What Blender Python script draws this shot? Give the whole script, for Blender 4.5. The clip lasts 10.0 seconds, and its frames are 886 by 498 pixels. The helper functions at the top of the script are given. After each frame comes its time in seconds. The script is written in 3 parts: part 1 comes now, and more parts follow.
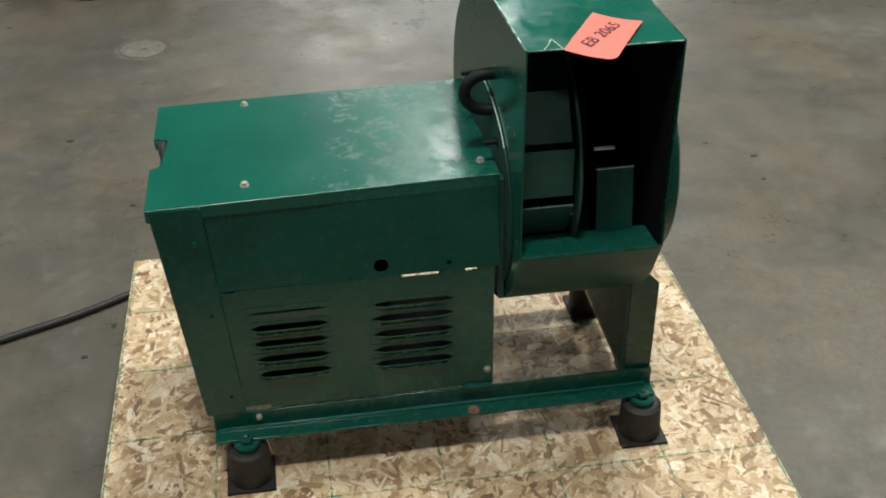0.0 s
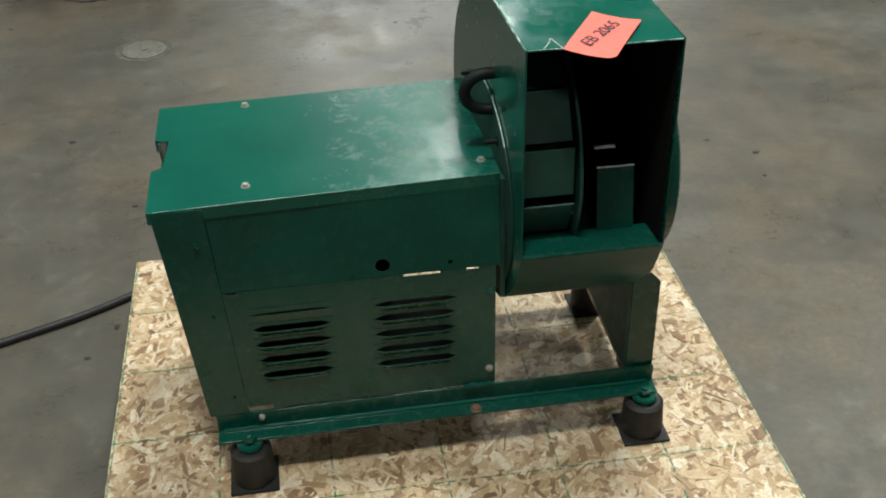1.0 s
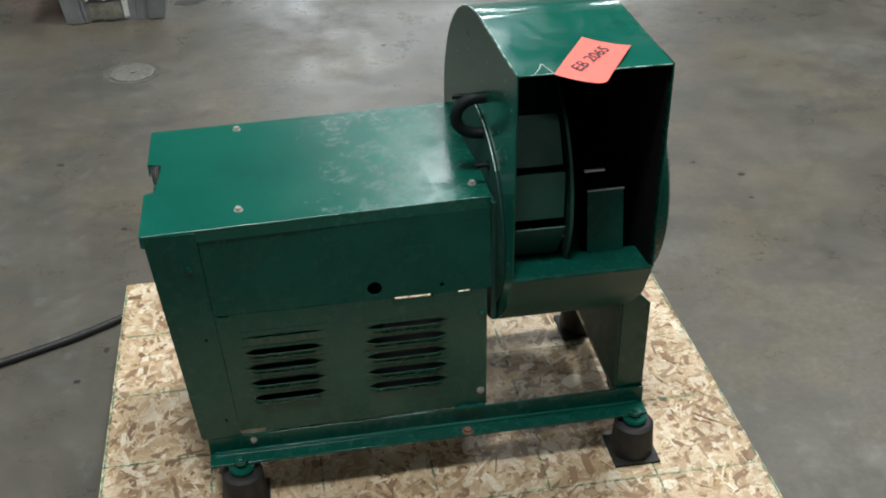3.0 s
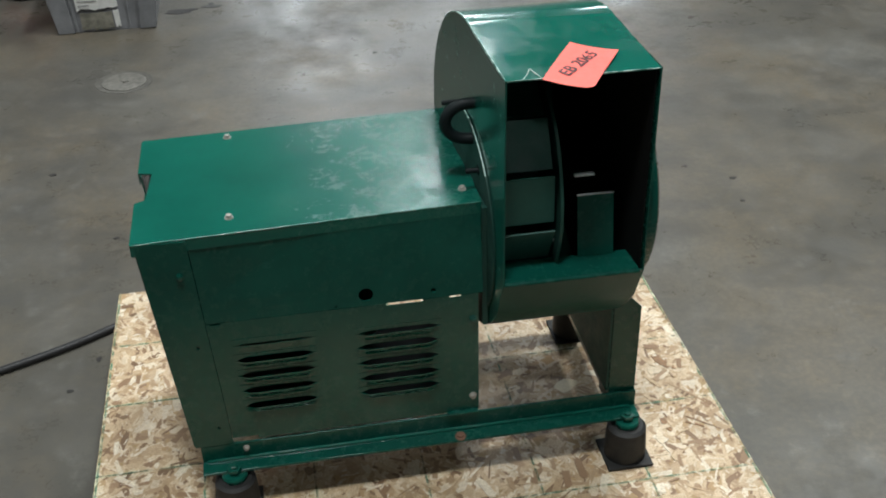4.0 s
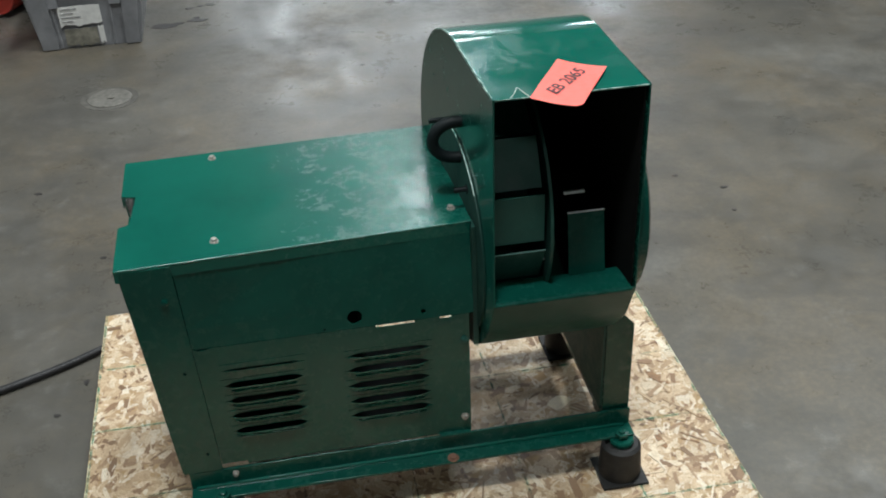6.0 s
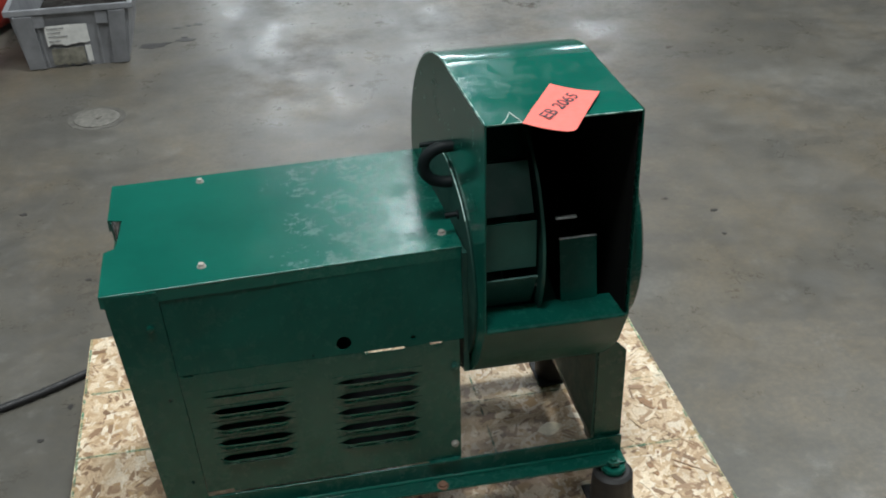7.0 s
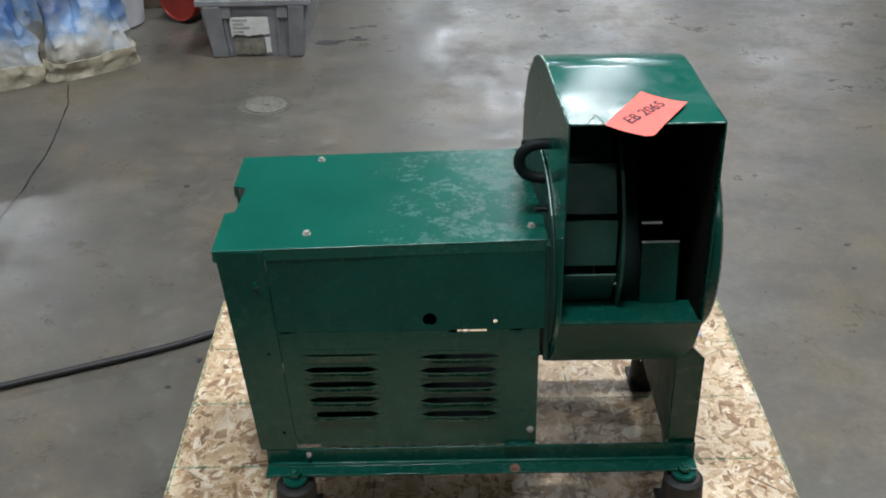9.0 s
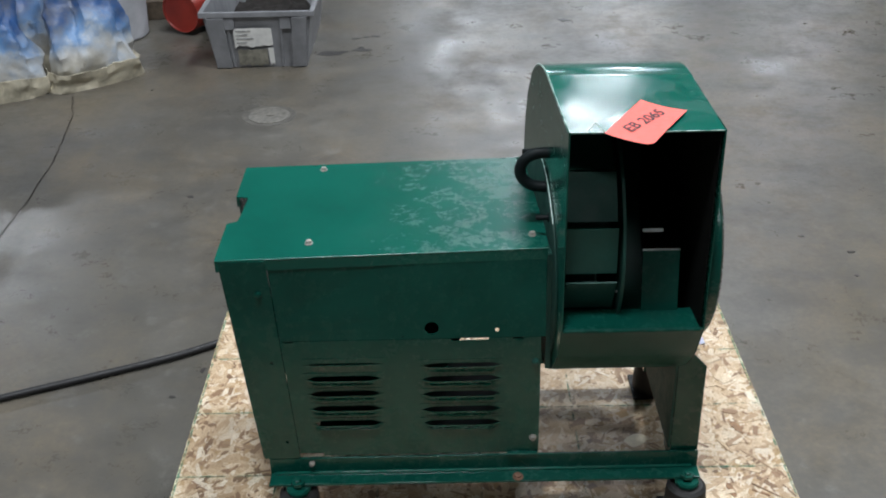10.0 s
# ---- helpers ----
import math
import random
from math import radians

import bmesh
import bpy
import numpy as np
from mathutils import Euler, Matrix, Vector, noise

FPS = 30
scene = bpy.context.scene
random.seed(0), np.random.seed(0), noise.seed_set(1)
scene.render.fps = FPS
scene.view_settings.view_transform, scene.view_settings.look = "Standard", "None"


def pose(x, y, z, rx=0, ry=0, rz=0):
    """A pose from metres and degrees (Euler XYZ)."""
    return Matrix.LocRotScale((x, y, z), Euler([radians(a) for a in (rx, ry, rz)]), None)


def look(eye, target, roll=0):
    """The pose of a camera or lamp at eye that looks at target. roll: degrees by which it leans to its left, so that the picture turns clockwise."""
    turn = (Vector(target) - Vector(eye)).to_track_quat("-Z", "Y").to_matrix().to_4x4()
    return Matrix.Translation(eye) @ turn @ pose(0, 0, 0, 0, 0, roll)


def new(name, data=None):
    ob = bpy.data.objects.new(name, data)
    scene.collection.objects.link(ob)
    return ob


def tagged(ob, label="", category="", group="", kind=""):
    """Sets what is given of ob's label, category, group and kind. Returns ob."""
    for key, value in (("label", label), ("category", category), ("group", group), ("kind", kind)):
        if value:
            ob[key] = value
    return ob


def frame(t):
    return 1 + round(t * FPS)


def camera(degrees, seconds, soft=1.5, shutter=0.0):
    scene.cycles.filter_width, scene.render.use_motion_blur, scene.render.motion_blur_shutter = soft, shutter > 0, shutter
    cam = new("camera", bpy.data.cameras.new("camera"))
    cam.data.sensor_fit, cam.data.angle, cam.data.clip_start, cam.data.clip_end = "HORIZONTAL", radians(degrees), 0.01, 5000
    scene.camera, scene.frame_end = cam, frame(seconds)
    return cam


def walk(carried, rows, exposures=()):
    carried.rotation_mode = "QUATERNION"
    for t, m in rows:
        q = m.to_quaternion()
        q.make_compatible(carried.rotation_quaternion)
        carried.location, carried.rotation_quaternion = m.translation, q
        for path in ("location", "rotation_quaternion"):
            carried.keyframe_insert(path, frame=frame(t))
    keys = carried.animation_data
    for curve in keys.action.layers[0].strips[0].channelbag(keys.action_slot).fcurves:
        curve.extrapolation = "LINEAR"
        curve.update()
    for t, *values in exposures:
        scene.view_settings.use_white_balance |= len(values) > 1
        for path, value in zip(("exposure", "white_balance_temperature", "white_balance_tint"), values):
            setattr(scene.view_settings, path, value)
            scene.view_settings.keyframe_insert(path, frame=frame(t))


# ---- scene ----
DEG = 44.0
cam = camera(DEG, 10.0, soft=1.9)
PATH = [
    (0, (0.412, -1.384, 1.438), (0.649, 0.262, 0.327), -0.9),
    (0.5, (0.414, -1.387, 1.439), (0.674, 0.262, 0.337), -0.5),
    (1, (0.415, -1.385, 1.442), (0.646, 0.259, 0.328), -1.4),
    (1.5, (0.41, -1.383, 1.449), (0.631, 0.265, 0.337), -1.2),
    (2, (0.413, -1.381, 1.45), (0.629, 0.274, 0.347), -1.6),
    (2.5, (0.412, -1.386, 1.452), (0.648, 0.273, 0.36), -1.4),
    (3, (0.403, -1.391, 1.452), (0.665, 0.27, 0.368), -1.0),
    (4.5, (0.419, -1.396, 1.451), (0.691, 0.273, 0.383), -1.5),
    (5, (0.427, -1.394, 1.452), (0.695, 0.278, 0.388), -1.6),
    (6.5, (0.419, -1.346, 1.459), (0.72, 0.321, 0.396), -1.9),
    (7, (0.42, -1.339, 1.456), (0.734, 0.343, 0.42), -1.4),
    (7.5, (0.489, -1.395, 1.459), (0.697, 0.304, 0.424), 0.5),
    (8, (0.546, -1.452, 1.454), (0.624, 0.252, 0.409), 0.6),
    (8.5, (0.555, -1.472, 1.455), (0.573, 0.228, 0.403), -0.6),
    (9, (0.551, -1.476, 1.467), (0.548, 0.255, 0.465), -1.0),
    (9.5, (0.554, -1.481, 1.468), (0.544, 0.258, 0.479), -1.5),
    (10, (0.557, -1.482, 1.468), (0.545, 0.258, 0.482), -1.4),
]
walk(cam, [(t, look(e, a, r)) for t, e, a, r in PATH], exposures=[(0.0, 0.03, 6950, 12), (1.5, 0.0, 6750, 10), (3.0, 0.0, 6450, 14), (7.0, 0.0, 6300, 14), (8.5, 0.06, 6300, 17), (10.0, 0.05, 6150, 18)])

# ---- world and light ----
FLOOR = -0.119
world = bpy.data.worlds.new("hall_air")
scene.world = world
world.use_nodes = True
world.node_tree.nodes["Background"].inputs[0].default_value = (0.55, 0.6, 0.65, 1)
world.node_tree.nodes["Background"].inputs[1].default_value = 0.05


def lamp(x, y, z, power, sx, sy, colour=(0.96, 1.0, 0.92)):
    data = bpy.data.lights.new("roof_or_fill_lamp", "AREA")
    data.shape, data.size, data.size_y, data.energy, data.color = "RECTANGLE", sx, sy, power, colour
    ob = new("roof_or_fill_lamp", data)
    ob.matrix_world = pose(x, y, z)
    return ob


# unseen roof lamps: some set from reflections and shadows, others added as fill
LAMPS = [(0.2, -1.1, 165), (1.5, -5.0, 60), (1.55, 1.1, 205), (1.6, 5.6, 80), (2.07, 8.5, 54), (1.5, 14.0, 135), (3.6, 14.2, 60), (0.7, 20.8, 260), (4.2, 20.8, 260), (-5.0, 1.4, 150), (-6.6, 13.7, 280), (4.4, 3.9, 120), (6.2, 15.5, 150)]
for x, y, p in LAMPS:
    # lamps beyond y = 5 are tinted cooler for the bluish sheen on the enamel
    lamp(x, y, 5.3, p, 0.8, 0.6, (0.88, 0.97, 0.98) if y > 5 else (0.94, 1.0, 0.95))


# ---- materials ----
def mat(name, base=(0.5, 0.5, 0.5), rough=0.5, metal=0.0):
    m = bpy.data.materials.new(name)
    m.use_nodes = True
    b = m.node_tree.nodes["Principled BSDF"]
    b.inputs["Base Color"].default_value = (*base, 1)
    b.inputs["Roughness"].default_value = rough
    b.inputs["Metallic"].default_value = metal
    return m, m.node_tree, b


def node(nt, kind, **kw):
    n = nt.nodes.new(kind)
    for key, value in kw.items():
        if key in n.inputs.keys():
            n.inputs[key].default_value = value
    return n


def coords(nt, scale=(1, 1, 1)):
    g = nt.nodes.new("ShaderNodeNewGeometry")
    mp = nt.nodes.new("ShaderNodeMapping")
    mp.inputs["Scale"].default_value = scale
    nt.links.new(g.outputs["Position"], mp.inputs["Vector"])
    return mp.outputs["Vector"]


def noise_fac(nt, vec, scale, detail=4.0, rough=0.55, distortion=0.0):
    n = node(nt, "ShaderNodeTexNoise", Scale=scale, Detail=detail, Roughness=rough, Distortion=distortion)
    nt.links.new(vec, n.inputs["Vector"])
    return n.outputs["Fac"]


def ramp(nt, fac, stops):
    r = nt.nodes.new("ShaderNodeValToRGB")
    while len(r.color_ramp.elements) < len(stops):
        r.color_ramp.elements.new(0.5)
    for e, (p, c) in zip(r.color_ramp.elements, stops):
        e.position = p
        e.color = (*c, 1) if len(c) == 3 else c
    nt.links.new(fac, r.inputs["Fac"])
    return r.outputs["Color"]


def grey(p, v):
    return (p, (v, v, v))


def mix(nt, fac, a, b, mode="MIX"):
    m = nt.nodes.new("ShaderNodeMix")
    m.data_type, m.blend_type = "RGBA", mode
    for sock, v in ((m.inputs[0], fac), (m.inputs[6], a), (m.inputs[7], b)):
        if isinstance(v, (int, float)):
            sock.default_value = v
        elif isinstance(v, tuple):
            sock.default_value = (*v, 1)
        else:
            nt.links.new(v, sock)
    return m.outputs[2]


def bump(nt, b, height, strength=0.2, dist=0.002):
    n = node(nt, "ShaderNodeBump", Strength=strength, Distance=dist)
    nt.links.new(height, n.inputs["Height"])
    nt.links.new(n.outputs["Normal"], b.inputs["Normal"])


def make_paint(name, base, worn=0.35, rough=(0.27, 0.52), patch=0.0, sag=0.3):
    """Brushed-on machine enamel: patchy gloss, faint scuffs, orange peel."""
    m, nt, b = mat(name)
    v = coords(nt)
    big = noise_fac(nt, v, 9.0, 7.0, 0.65, 0.2)
    fine = noise_fac(nt, v, 60.0, 5.0, 0.7)
    dark = tuple(c * 0.86 for c in base)
    pale = tuple(min(1, c * 1.12 + 0.002) for c in base)
    c = mix(nt, ramp(nt, big, [grey(0.35, 0), grey(0.7, 1)]), dark, pale)
    dust = ramp(nt, fine, [grey(0.55, 0), grey(0.8, worn)])
    c = mix(nt, dust, c, tuple(min(1, x * 1.6 + 0.03) for x in base))
    nt.links.new(c, b.inputs["Base Color"])
    r = ramp(nt, noise_fac(nt, v, 30.0, 12.0, 0.82), [grey(0.4, rough[0]), grey(0.62, rough[1])])
    if patch:
        # glossy and dulled areas with ragged borders
        r = mix(nt, ramp(nt, noise_fac(nt, v, 26.0, 12.0, 0.8), [grey(0.45, 0.0), grey(0.57, 1.0)]), r, (patch, patch, patch))
    nt.links.new(r, b.inputs["Roughness"])
    if patch:
        # sagged, brushed coat: waves a finger wide or less under the fine peel
        bump(nt, b, noise_fac(nt, v, 85.0, 7.0, 0.72), sag, 0.0008)
    else:
        bump(nt, b, noise_fac(nt, v, 220.0, 2.0), 0.12, 0.0006)
    return m


# same enamel as the tops, darkened for fronts that get less light
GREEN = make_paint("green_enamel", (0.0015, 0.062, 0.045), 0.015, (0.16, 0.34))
GREEN.node_tree.nodes["Principled BSDF"].inputs["Specular IOR Level"].default_value = 0.36


def make_worn_enamel(name, base, rough, stretch, scale, fine=0.35, peel=0.25, sound=None):
    """Brushed enamel gone dull in ragged patches: the gloss changes, the colour hardly."""
    m, nt, b = mat(name)
    v, w = coords(nt), coords(nt, stretch)
    big = noise_fac(nt, v, 6.0, 6.0, 0.6)
    c = mix(nt, ramp(nt, big, [grey(0.35, 0), grey(0.68, 1)]), tuple(x * 0.88 for x in base), tuple(x * 1.1 + 0.001 for x in base))
    nt.links.new(c, b.inputs["Base Color"])
    patch = noise_fac(nt, w, scale, 14.0, 0.72, 0.2)
    speck = noise_fac(nt, w, scale * 6, 8.0, 0.8)
    f = mix(nt, fine, patch, speck)
    lo, mid, hi = rough
    r = ramp(nt, f, [grey(0.40, lo), grey(0.49, mid), grey(0.565, hi)])
    if sound:
        # the coat is sound towards one end and breaks up towards the other
        sep = nt.nodes.new("ShaderNodeSeparateXYZ")
        nt.links.new(v, sep.inputs[0])
        wave = node(nt, "ShaderNodeMath")
        wave.operation = "MULTIPLY_ADD"
        nt.links.new(noise_fac(nt, v, 8.0, 5.0, 0.6), wave.inputs[0])
        wave.inputs[1].default_value = 0.3
        nt.links.new(sep.outputs["X"], wave.inputs[2])
        r = mix(nt, ramp(nt, wave.outputs[0], [grey(sound[0], 0.12), grey(sound[1], 1.0)]), (0.19, 0.19, 0.19), r)
    nt.links.new(r, b.inputs["Roughness"])
    bump(nt, b, noise_fac(nt, v, 120.0, 5.0, 0.7), peel, 0.0005)
    return m


# lid and hood: lighter green, the stronger light from above put into the colour
GREEN_TOP = make_worn_enamel("green_enamel_patchy_lit", (0.0015, 0.086, 0.062), (0.11, 0.19, 0.44), (1.0, 1.25, 1.0), 17.0, 0.47, 0.5, (0.54, 0.78))
GREEN_HOOD = make_worn_enamel("green_enamel_glossy_lit", (0.0015, 0.086, 0.062), (0.06, 0.12, 0.24), (1.2, 1.0, 1.0), 14.0, 0.45, 0.15)
GREEN_MATT = make_paint("green_enamel_dull", (0.003, 0.075, 0.055), 0.05, (0.16, 0.28))
# flange green darkened: the shade beside the fan housing is in the colour
GREEN_DULL = make_paint("green_enamel_flat_shaded", (0.002, 0.045, 0.034), 0.03, (0.55, 0.7))
# belly: hood green made darker, underside shade put into the colour
GREEN_BELLY = make_paint("green_enamel_satin_shaded", (0.002, 0.055, 0.04), 0.02, (0.36, 0.5))
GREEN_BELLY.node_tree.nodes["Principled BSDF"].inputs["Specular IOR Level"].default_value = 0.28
GREEN_IN = make_paint("green_enamel_dusty", (0.005, 0.065, 0.05), 0.35, (0.5, 0.75))
BLACK = make_paint("black_iron", (0.004, 0.008, 0.009), 0.0, (0.5, 0.65))
BLACK.node_tree.nodes["Principled BSDF"].inputs["Specular IOR Level"].default_value = 0.2
# pale paint for glints on sheet edges in the outlet
EDGE_GLINT = make_paint("pale_edge_glint", (0.72, 0.76, 0.75), 0.2, (0.25, 0.4))
RUBBER = make_paint("black_rubber", (0.0105, 0.0105, 0.0105), 0.01, (0.55, 0.75))
STEEL = make_paint("zinc_bolt", (0.30, 0.29, 0.26), 0.3, (0.35, 0.6))
RUST, _, _ = mat("rusty_bolt", (0.22, 0.12, 0.08), 0.7, 0.3)


def make_chipped():
    """Enamel knocked off along an edge down to pale primer."""
    m, nt, b = mat("chipped_enamel", rough=0.3)
    c = ramp(nt, noise_fac(nt, coords(nt), 45.0, 8.0, 0.8), [(0.46, (0.003, 0.09, 0.065)), (0.56, (0.45, 0.6, 0.55))])
    nt.links.new(c, b.inputs["Base Color"])
    return m


CHIPPED = make_chipped()
# near-black for inside faces, with the shade put into the colour
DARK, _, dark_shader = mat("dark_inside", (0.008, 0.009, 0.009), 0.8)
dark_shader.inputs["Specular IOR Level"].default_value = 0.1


def make_concrete():
    """Old power-trowelled slab: warm and cool patches, dark grime, fine pitting, uneven polish."""
    m, nt, b = mat("concrete_floor")
    v = coords(nt)
    big = noise_fac(nt, v, 0.8, 9.0, 0.6)
    mid = noise_fac(nt, coords(nt, (1, 1.5, 1)), 3.0, 10.0, 0.68)
    warm = noise_fac(nt, coords(nt, (1.3, 0.8, 1)), 1.7, 8.0, 0.62)
    fine = noise_fac(nt, v, 70.0, 4.0, 0.7)
    c = ramp(nt, big, [(0.33, (0.077, 0.072, 0.060)), (0.5, (0.113, 0.103, 0.085)), (0.66, (0.15, 0.142, 0.124))])
    c = mix(nt, ramp(nt, warm, [grey(0.44, 0.0), grey(0.62, 0.85)]), c, (0.152, 0.125, 0.087))
    c = mix(nt, ramp(nt, mid, [grey(0.34, 0.75), grey(0.55, 0.0)]), c, (0.068, 0.065, 0.058))
    c = mix(nt, ramp(nt, noise_fac(nt, v, 9.0, 10.0, 0.75), [grey(0.56, 0.0), grey(0.7, 0.45)]), c, (0.2, 0.195, 0.18))
    c = mix(nt, ramp(nt, fine, [grey(0.42, 0.4), grey(0.66, 0.0)]), c, (0.07, 0.068, 0.062))
    spots = node(nt, "ShaderNodeTexVoronoi", Scale=3.2)
    nt.links.new(v, spots.inputs["Vector"])
    c = mix(nt, ramp(nt, spots.outputs["Distance"], [grey(0.008, 0.8), grey(0.022, 0.0)]), c, (0.03, 0.028, 0.026))
    nt.links.new(c, b.inputs["Base Color"])
    r = ramp(nt, noise_fac(nt, v, 4.2, 14.0, 0.84), [grey(0.38, 0.23), grey(0.5, 0.37), grey(0.62, 0.58)])
    nt.links.new(r, b.inputs["Roughness"])
    bump(nt, b, fine, 0.15, 0.001)
    return m


CONCRETE = make_concrete()


def make_flake(name, source, output):
    m, nt, b = mat(name)
    g = nt.nodes.new(source)
    c = ramp(nt, g.outputs[output], [(0.0, (0.15, 0.085, 0.048)), (0.10, (0.29, 0.175, 0.10)), (0.26, (0.51, 0.36, 0.215)), (0.55, (0.67, 0.51, 0.335)), (0.8, (0.76, 0.63, 0.455)), (0.97, (0.84, 0.75, 0.60))])
    v = coords(nt, (1, 1, 1))
    grain = noise_fac(nt, v, 160.0, 6.0, 0.75, 2.5)
    c = mix(nt, ramp(nt, grain, [grey(0.36, 0.6), grey(0.58, 0.0)]), c, (0.24, 0.14, 0.07))
    dirt = noise_fac(nt, v, 5.0, 8.0, 0.7)
    c = mix(nt, ramp(nt, dirt, [grey(0.36, 0.5), grey(0.54, 0.0)]), c, (0.26, 0.175, 0.105))
    nt.links.new(c, b.inputs["Base Color"])
    b.inputs["Roughness"].default_value = 0.5
    bump(nt, b, grain, 0.3, 0.0008)
    return m


STRAND = make_flake("wood_strand", "ShaderNodeNewGeometry", "Random Per Island")
STRAND_LOOSE = make_flake("wood_strand_single", "ShaderNodeObjectInfo", "Random")
WOOD = make_paint("pallet_wood", (0.42, 0.28, 0.15), 0.3, (0.7, 0.85))


def make_line():
    m, nt, b = mat("green_marking", (0.05, 0.33, 0.2), 0.7)
    v = coords(nt)
    n = ramp(nt, noise_fac(nt, v, 45.0, 5.0, 0.7), [grey(0.42, 0.0), grey(0.68, 0.6)])
    nt.links.new(n, b.inputs["Alpha"])
    return m


MARK = make_line()
WALLM = make_paint("hall_wall_paint", (0.45, 0.45, 0.43), 0.2, (0.7, 0.9))
ROOFM = make_paint("hall_roof", (0.33, 0.34, 0.34), 0.2, (0.7, 0.9))


def plain(name, base, vary=0.2, rough=(0.4, 0.6), scale=9.0):
    m, nt, b = mat(name)
    v = coords(nt)
    n = noise_fac(nt, v, scale, 6.0, 0.65)
    c = mix(nt, ramp(nt, n, [grey(0.35, 0), grey(0.68, 1)]), tuple(x * (1 - vary) for x in base), tuple(min(1, x * (1 + vary)) for x in base))
    nt.links.new(c, b.inputs["Base Color"])
    r = ramp(nt, noise_fac(nt, v, scale * 4, 4.0), [grey(0.4, rough[0]), grey(0.65, rough[1])])
    nt.links.new(r, b.inputs["Roughness"])
    return m


TOTE = plain("grey_plastic", (0.225, 0.23, 0.245), 0.25, (0.35, 0.55))
RESIDUE = plain("label_glue_residue", (0.24, 0.23, 0.19), 0.4, (0.5, 0.7), 30)
PRINT = plain("faded_print", (0.3, 0.3, 0.3), 0.5, (0.6, 0.8), 60)
LABELM = plain("torn_paper_label", (0.75, 0.75, 0.73), 0.12, (0.6, 0.8), 30)
RED = plain("red_plastic", (0.27, 0.028, 0.018), 0.25, (0.35, 0.5))
ORANGE = plain("orange_card", (0.88, 0.135, 0.105), 0.05, (0.55, 0.7), 25)
INK, _, _ = mat("black_marker_ink", (0.02, 0.015, 0.02), 0.6)
STAIN = plain("oil_stain", (0.035, 0.032, 0.03), 0.3, (0.35, 0.5), 40)
CAPM = plain("floor_drain_metal", (0.15, 0.142, 0.125), 0.45, (0.45, 0.65), 60)
RINGM = plain("floor_drain_grout", (0.098, 0.092, 0.08), 0.35, (0.5, 0.7), 40)
JOINT = plain("floor_joint_dirt", (0.075, 0.071, 0.063), 0.4, (0.7, 0.9), 40)
CORD = plain("black_cord", (0.009, 0.009, 0.01), 0.3, (0.5, 0.7), 50)
SCRATCH, _, _ = mat("pale_scratch", (0.6, 0.68, 0.62), 0.6)
DRUM = plain("pale_grey_plastic", (0.42, 0.43, 0.46), 0.15, (0.4, 0.6))


def make_sack():
    m, nt, b = mat("printed_sack_plastic")
    g = nt.nodes.new("ShaderNodeTexCoord")
    v = g.outputs["Object"]
    sep = nt.nodes.new("ShaderNodeSeparateXYZ")
    nt.links.new(v, sep.inputs[0])
    z = sep.outputs["Z"]
    wob = noise_fac(nt, v, 5.0, 5.0, 0.6)
    add = nt.nodes.new("ShaderNodeMath")
    add.operation = "MULTIPLY_ADD"
    nt.links.new(wob, add.inputs[0])
    add.inputs[1].default_value = 0.42
    nt.links.new(z, add.inputs[2])
    blue = ramp(nt, add.outputs[0], [(0.0, (0.40, 0.36, 0.27)), (0.26, (0.46, 0.43, 0.35)), (0.33, (0.48, 0.49, 0.49)), (0.37, (0.38, 0.45, 0.54)), (0.41, (0.12, 0.26, 0.50)), (0.50, (0.03, 0.09, 0.25))])
    grime = ramp(nt, noise_fac(nt, v, 9.0, 6.0, 0.7), [grey(0.35, 0.55), grey(0.58, 0.0)])
    c = mix(nt, grime, blue, (0.26, 0.24, 0.2))
    nt.links.new(c, b.inputs["Base Color"])
    b.inputs["Roughness"].default_value = 0.42
    bump(nt, b, noise_fac(nt, v, 14.0, 4.0, 0.6, 0.3), 0.3, 0.012)
    return m


SACK = make_sack()
FILLERM = plain("dark_brown_filler", (0.035, 0.03, 0.027), 0.4, (0.85, 0.95), 30)
SCRAPM = plain("white_blue_film", (0.62, 0.66, 0.8), 0.2, (0.25, 0.4), 60)
PALE = plain("pale_wood_strand", (0.74, 0.66, 0.5), 0.12, (0.5, 0.7), 80)
BROWN = plain("brown_wood_strand", (0.27, 0.15, 0.075), 0.3, (0.5, 0.7), 120)
OLDWOOD = plain("weathered_dark_timber", (0.075, 0.055, 0.036), 0.4, (0.7, 0.85), 40)
FOLD = plain("dusty_cream_sack_fold", (0.47, 0.43, 0.33), 0.35, (0.5, 0.7), 16)



# ---- building helpers ----
def part(name, bm, material, parent=None, label=""):
    me = bpy.data.meshes.new(name)
    bm.normal_update()
    bm.to_mesh(me)
    bm.free()
    me.materials.append(material)
    ob = new(name, me)
    if parent is not None:
        ob.parent = parent
    return tagged(ob, label=label)


def thing(name, label, category, group="", kind="", at=(0, 0, 0)):
    ob = new(name)
    ob.empty_display_size = 0.05
    ob.location = at
    return tagged(ob, label, category, group, kind)


def smooth(ob, angle=35):
    for p in ob.data.polygons:
        p.use_smooth = True
    ob.data.set_sharp_from_angle(angle=radians(angle))
    return ob


def box(bm, x0, x1, y0, y1, z0, z1, bev=0.0):
    r = bmesh.ops.create_cube(bm, size=1.0)
    for v in r["verts"]:
        v.co = Vector((x0 + (v.co.x + 0.5) * (x1 - x0), y0 + (v.co.y + 0.5) * (y1 - y0), z0 + (v.co.z + 0.5) * (z1 - z0)))
    if bev:
        edges = list({e for v in r["verts"] for e in v.link_edges})
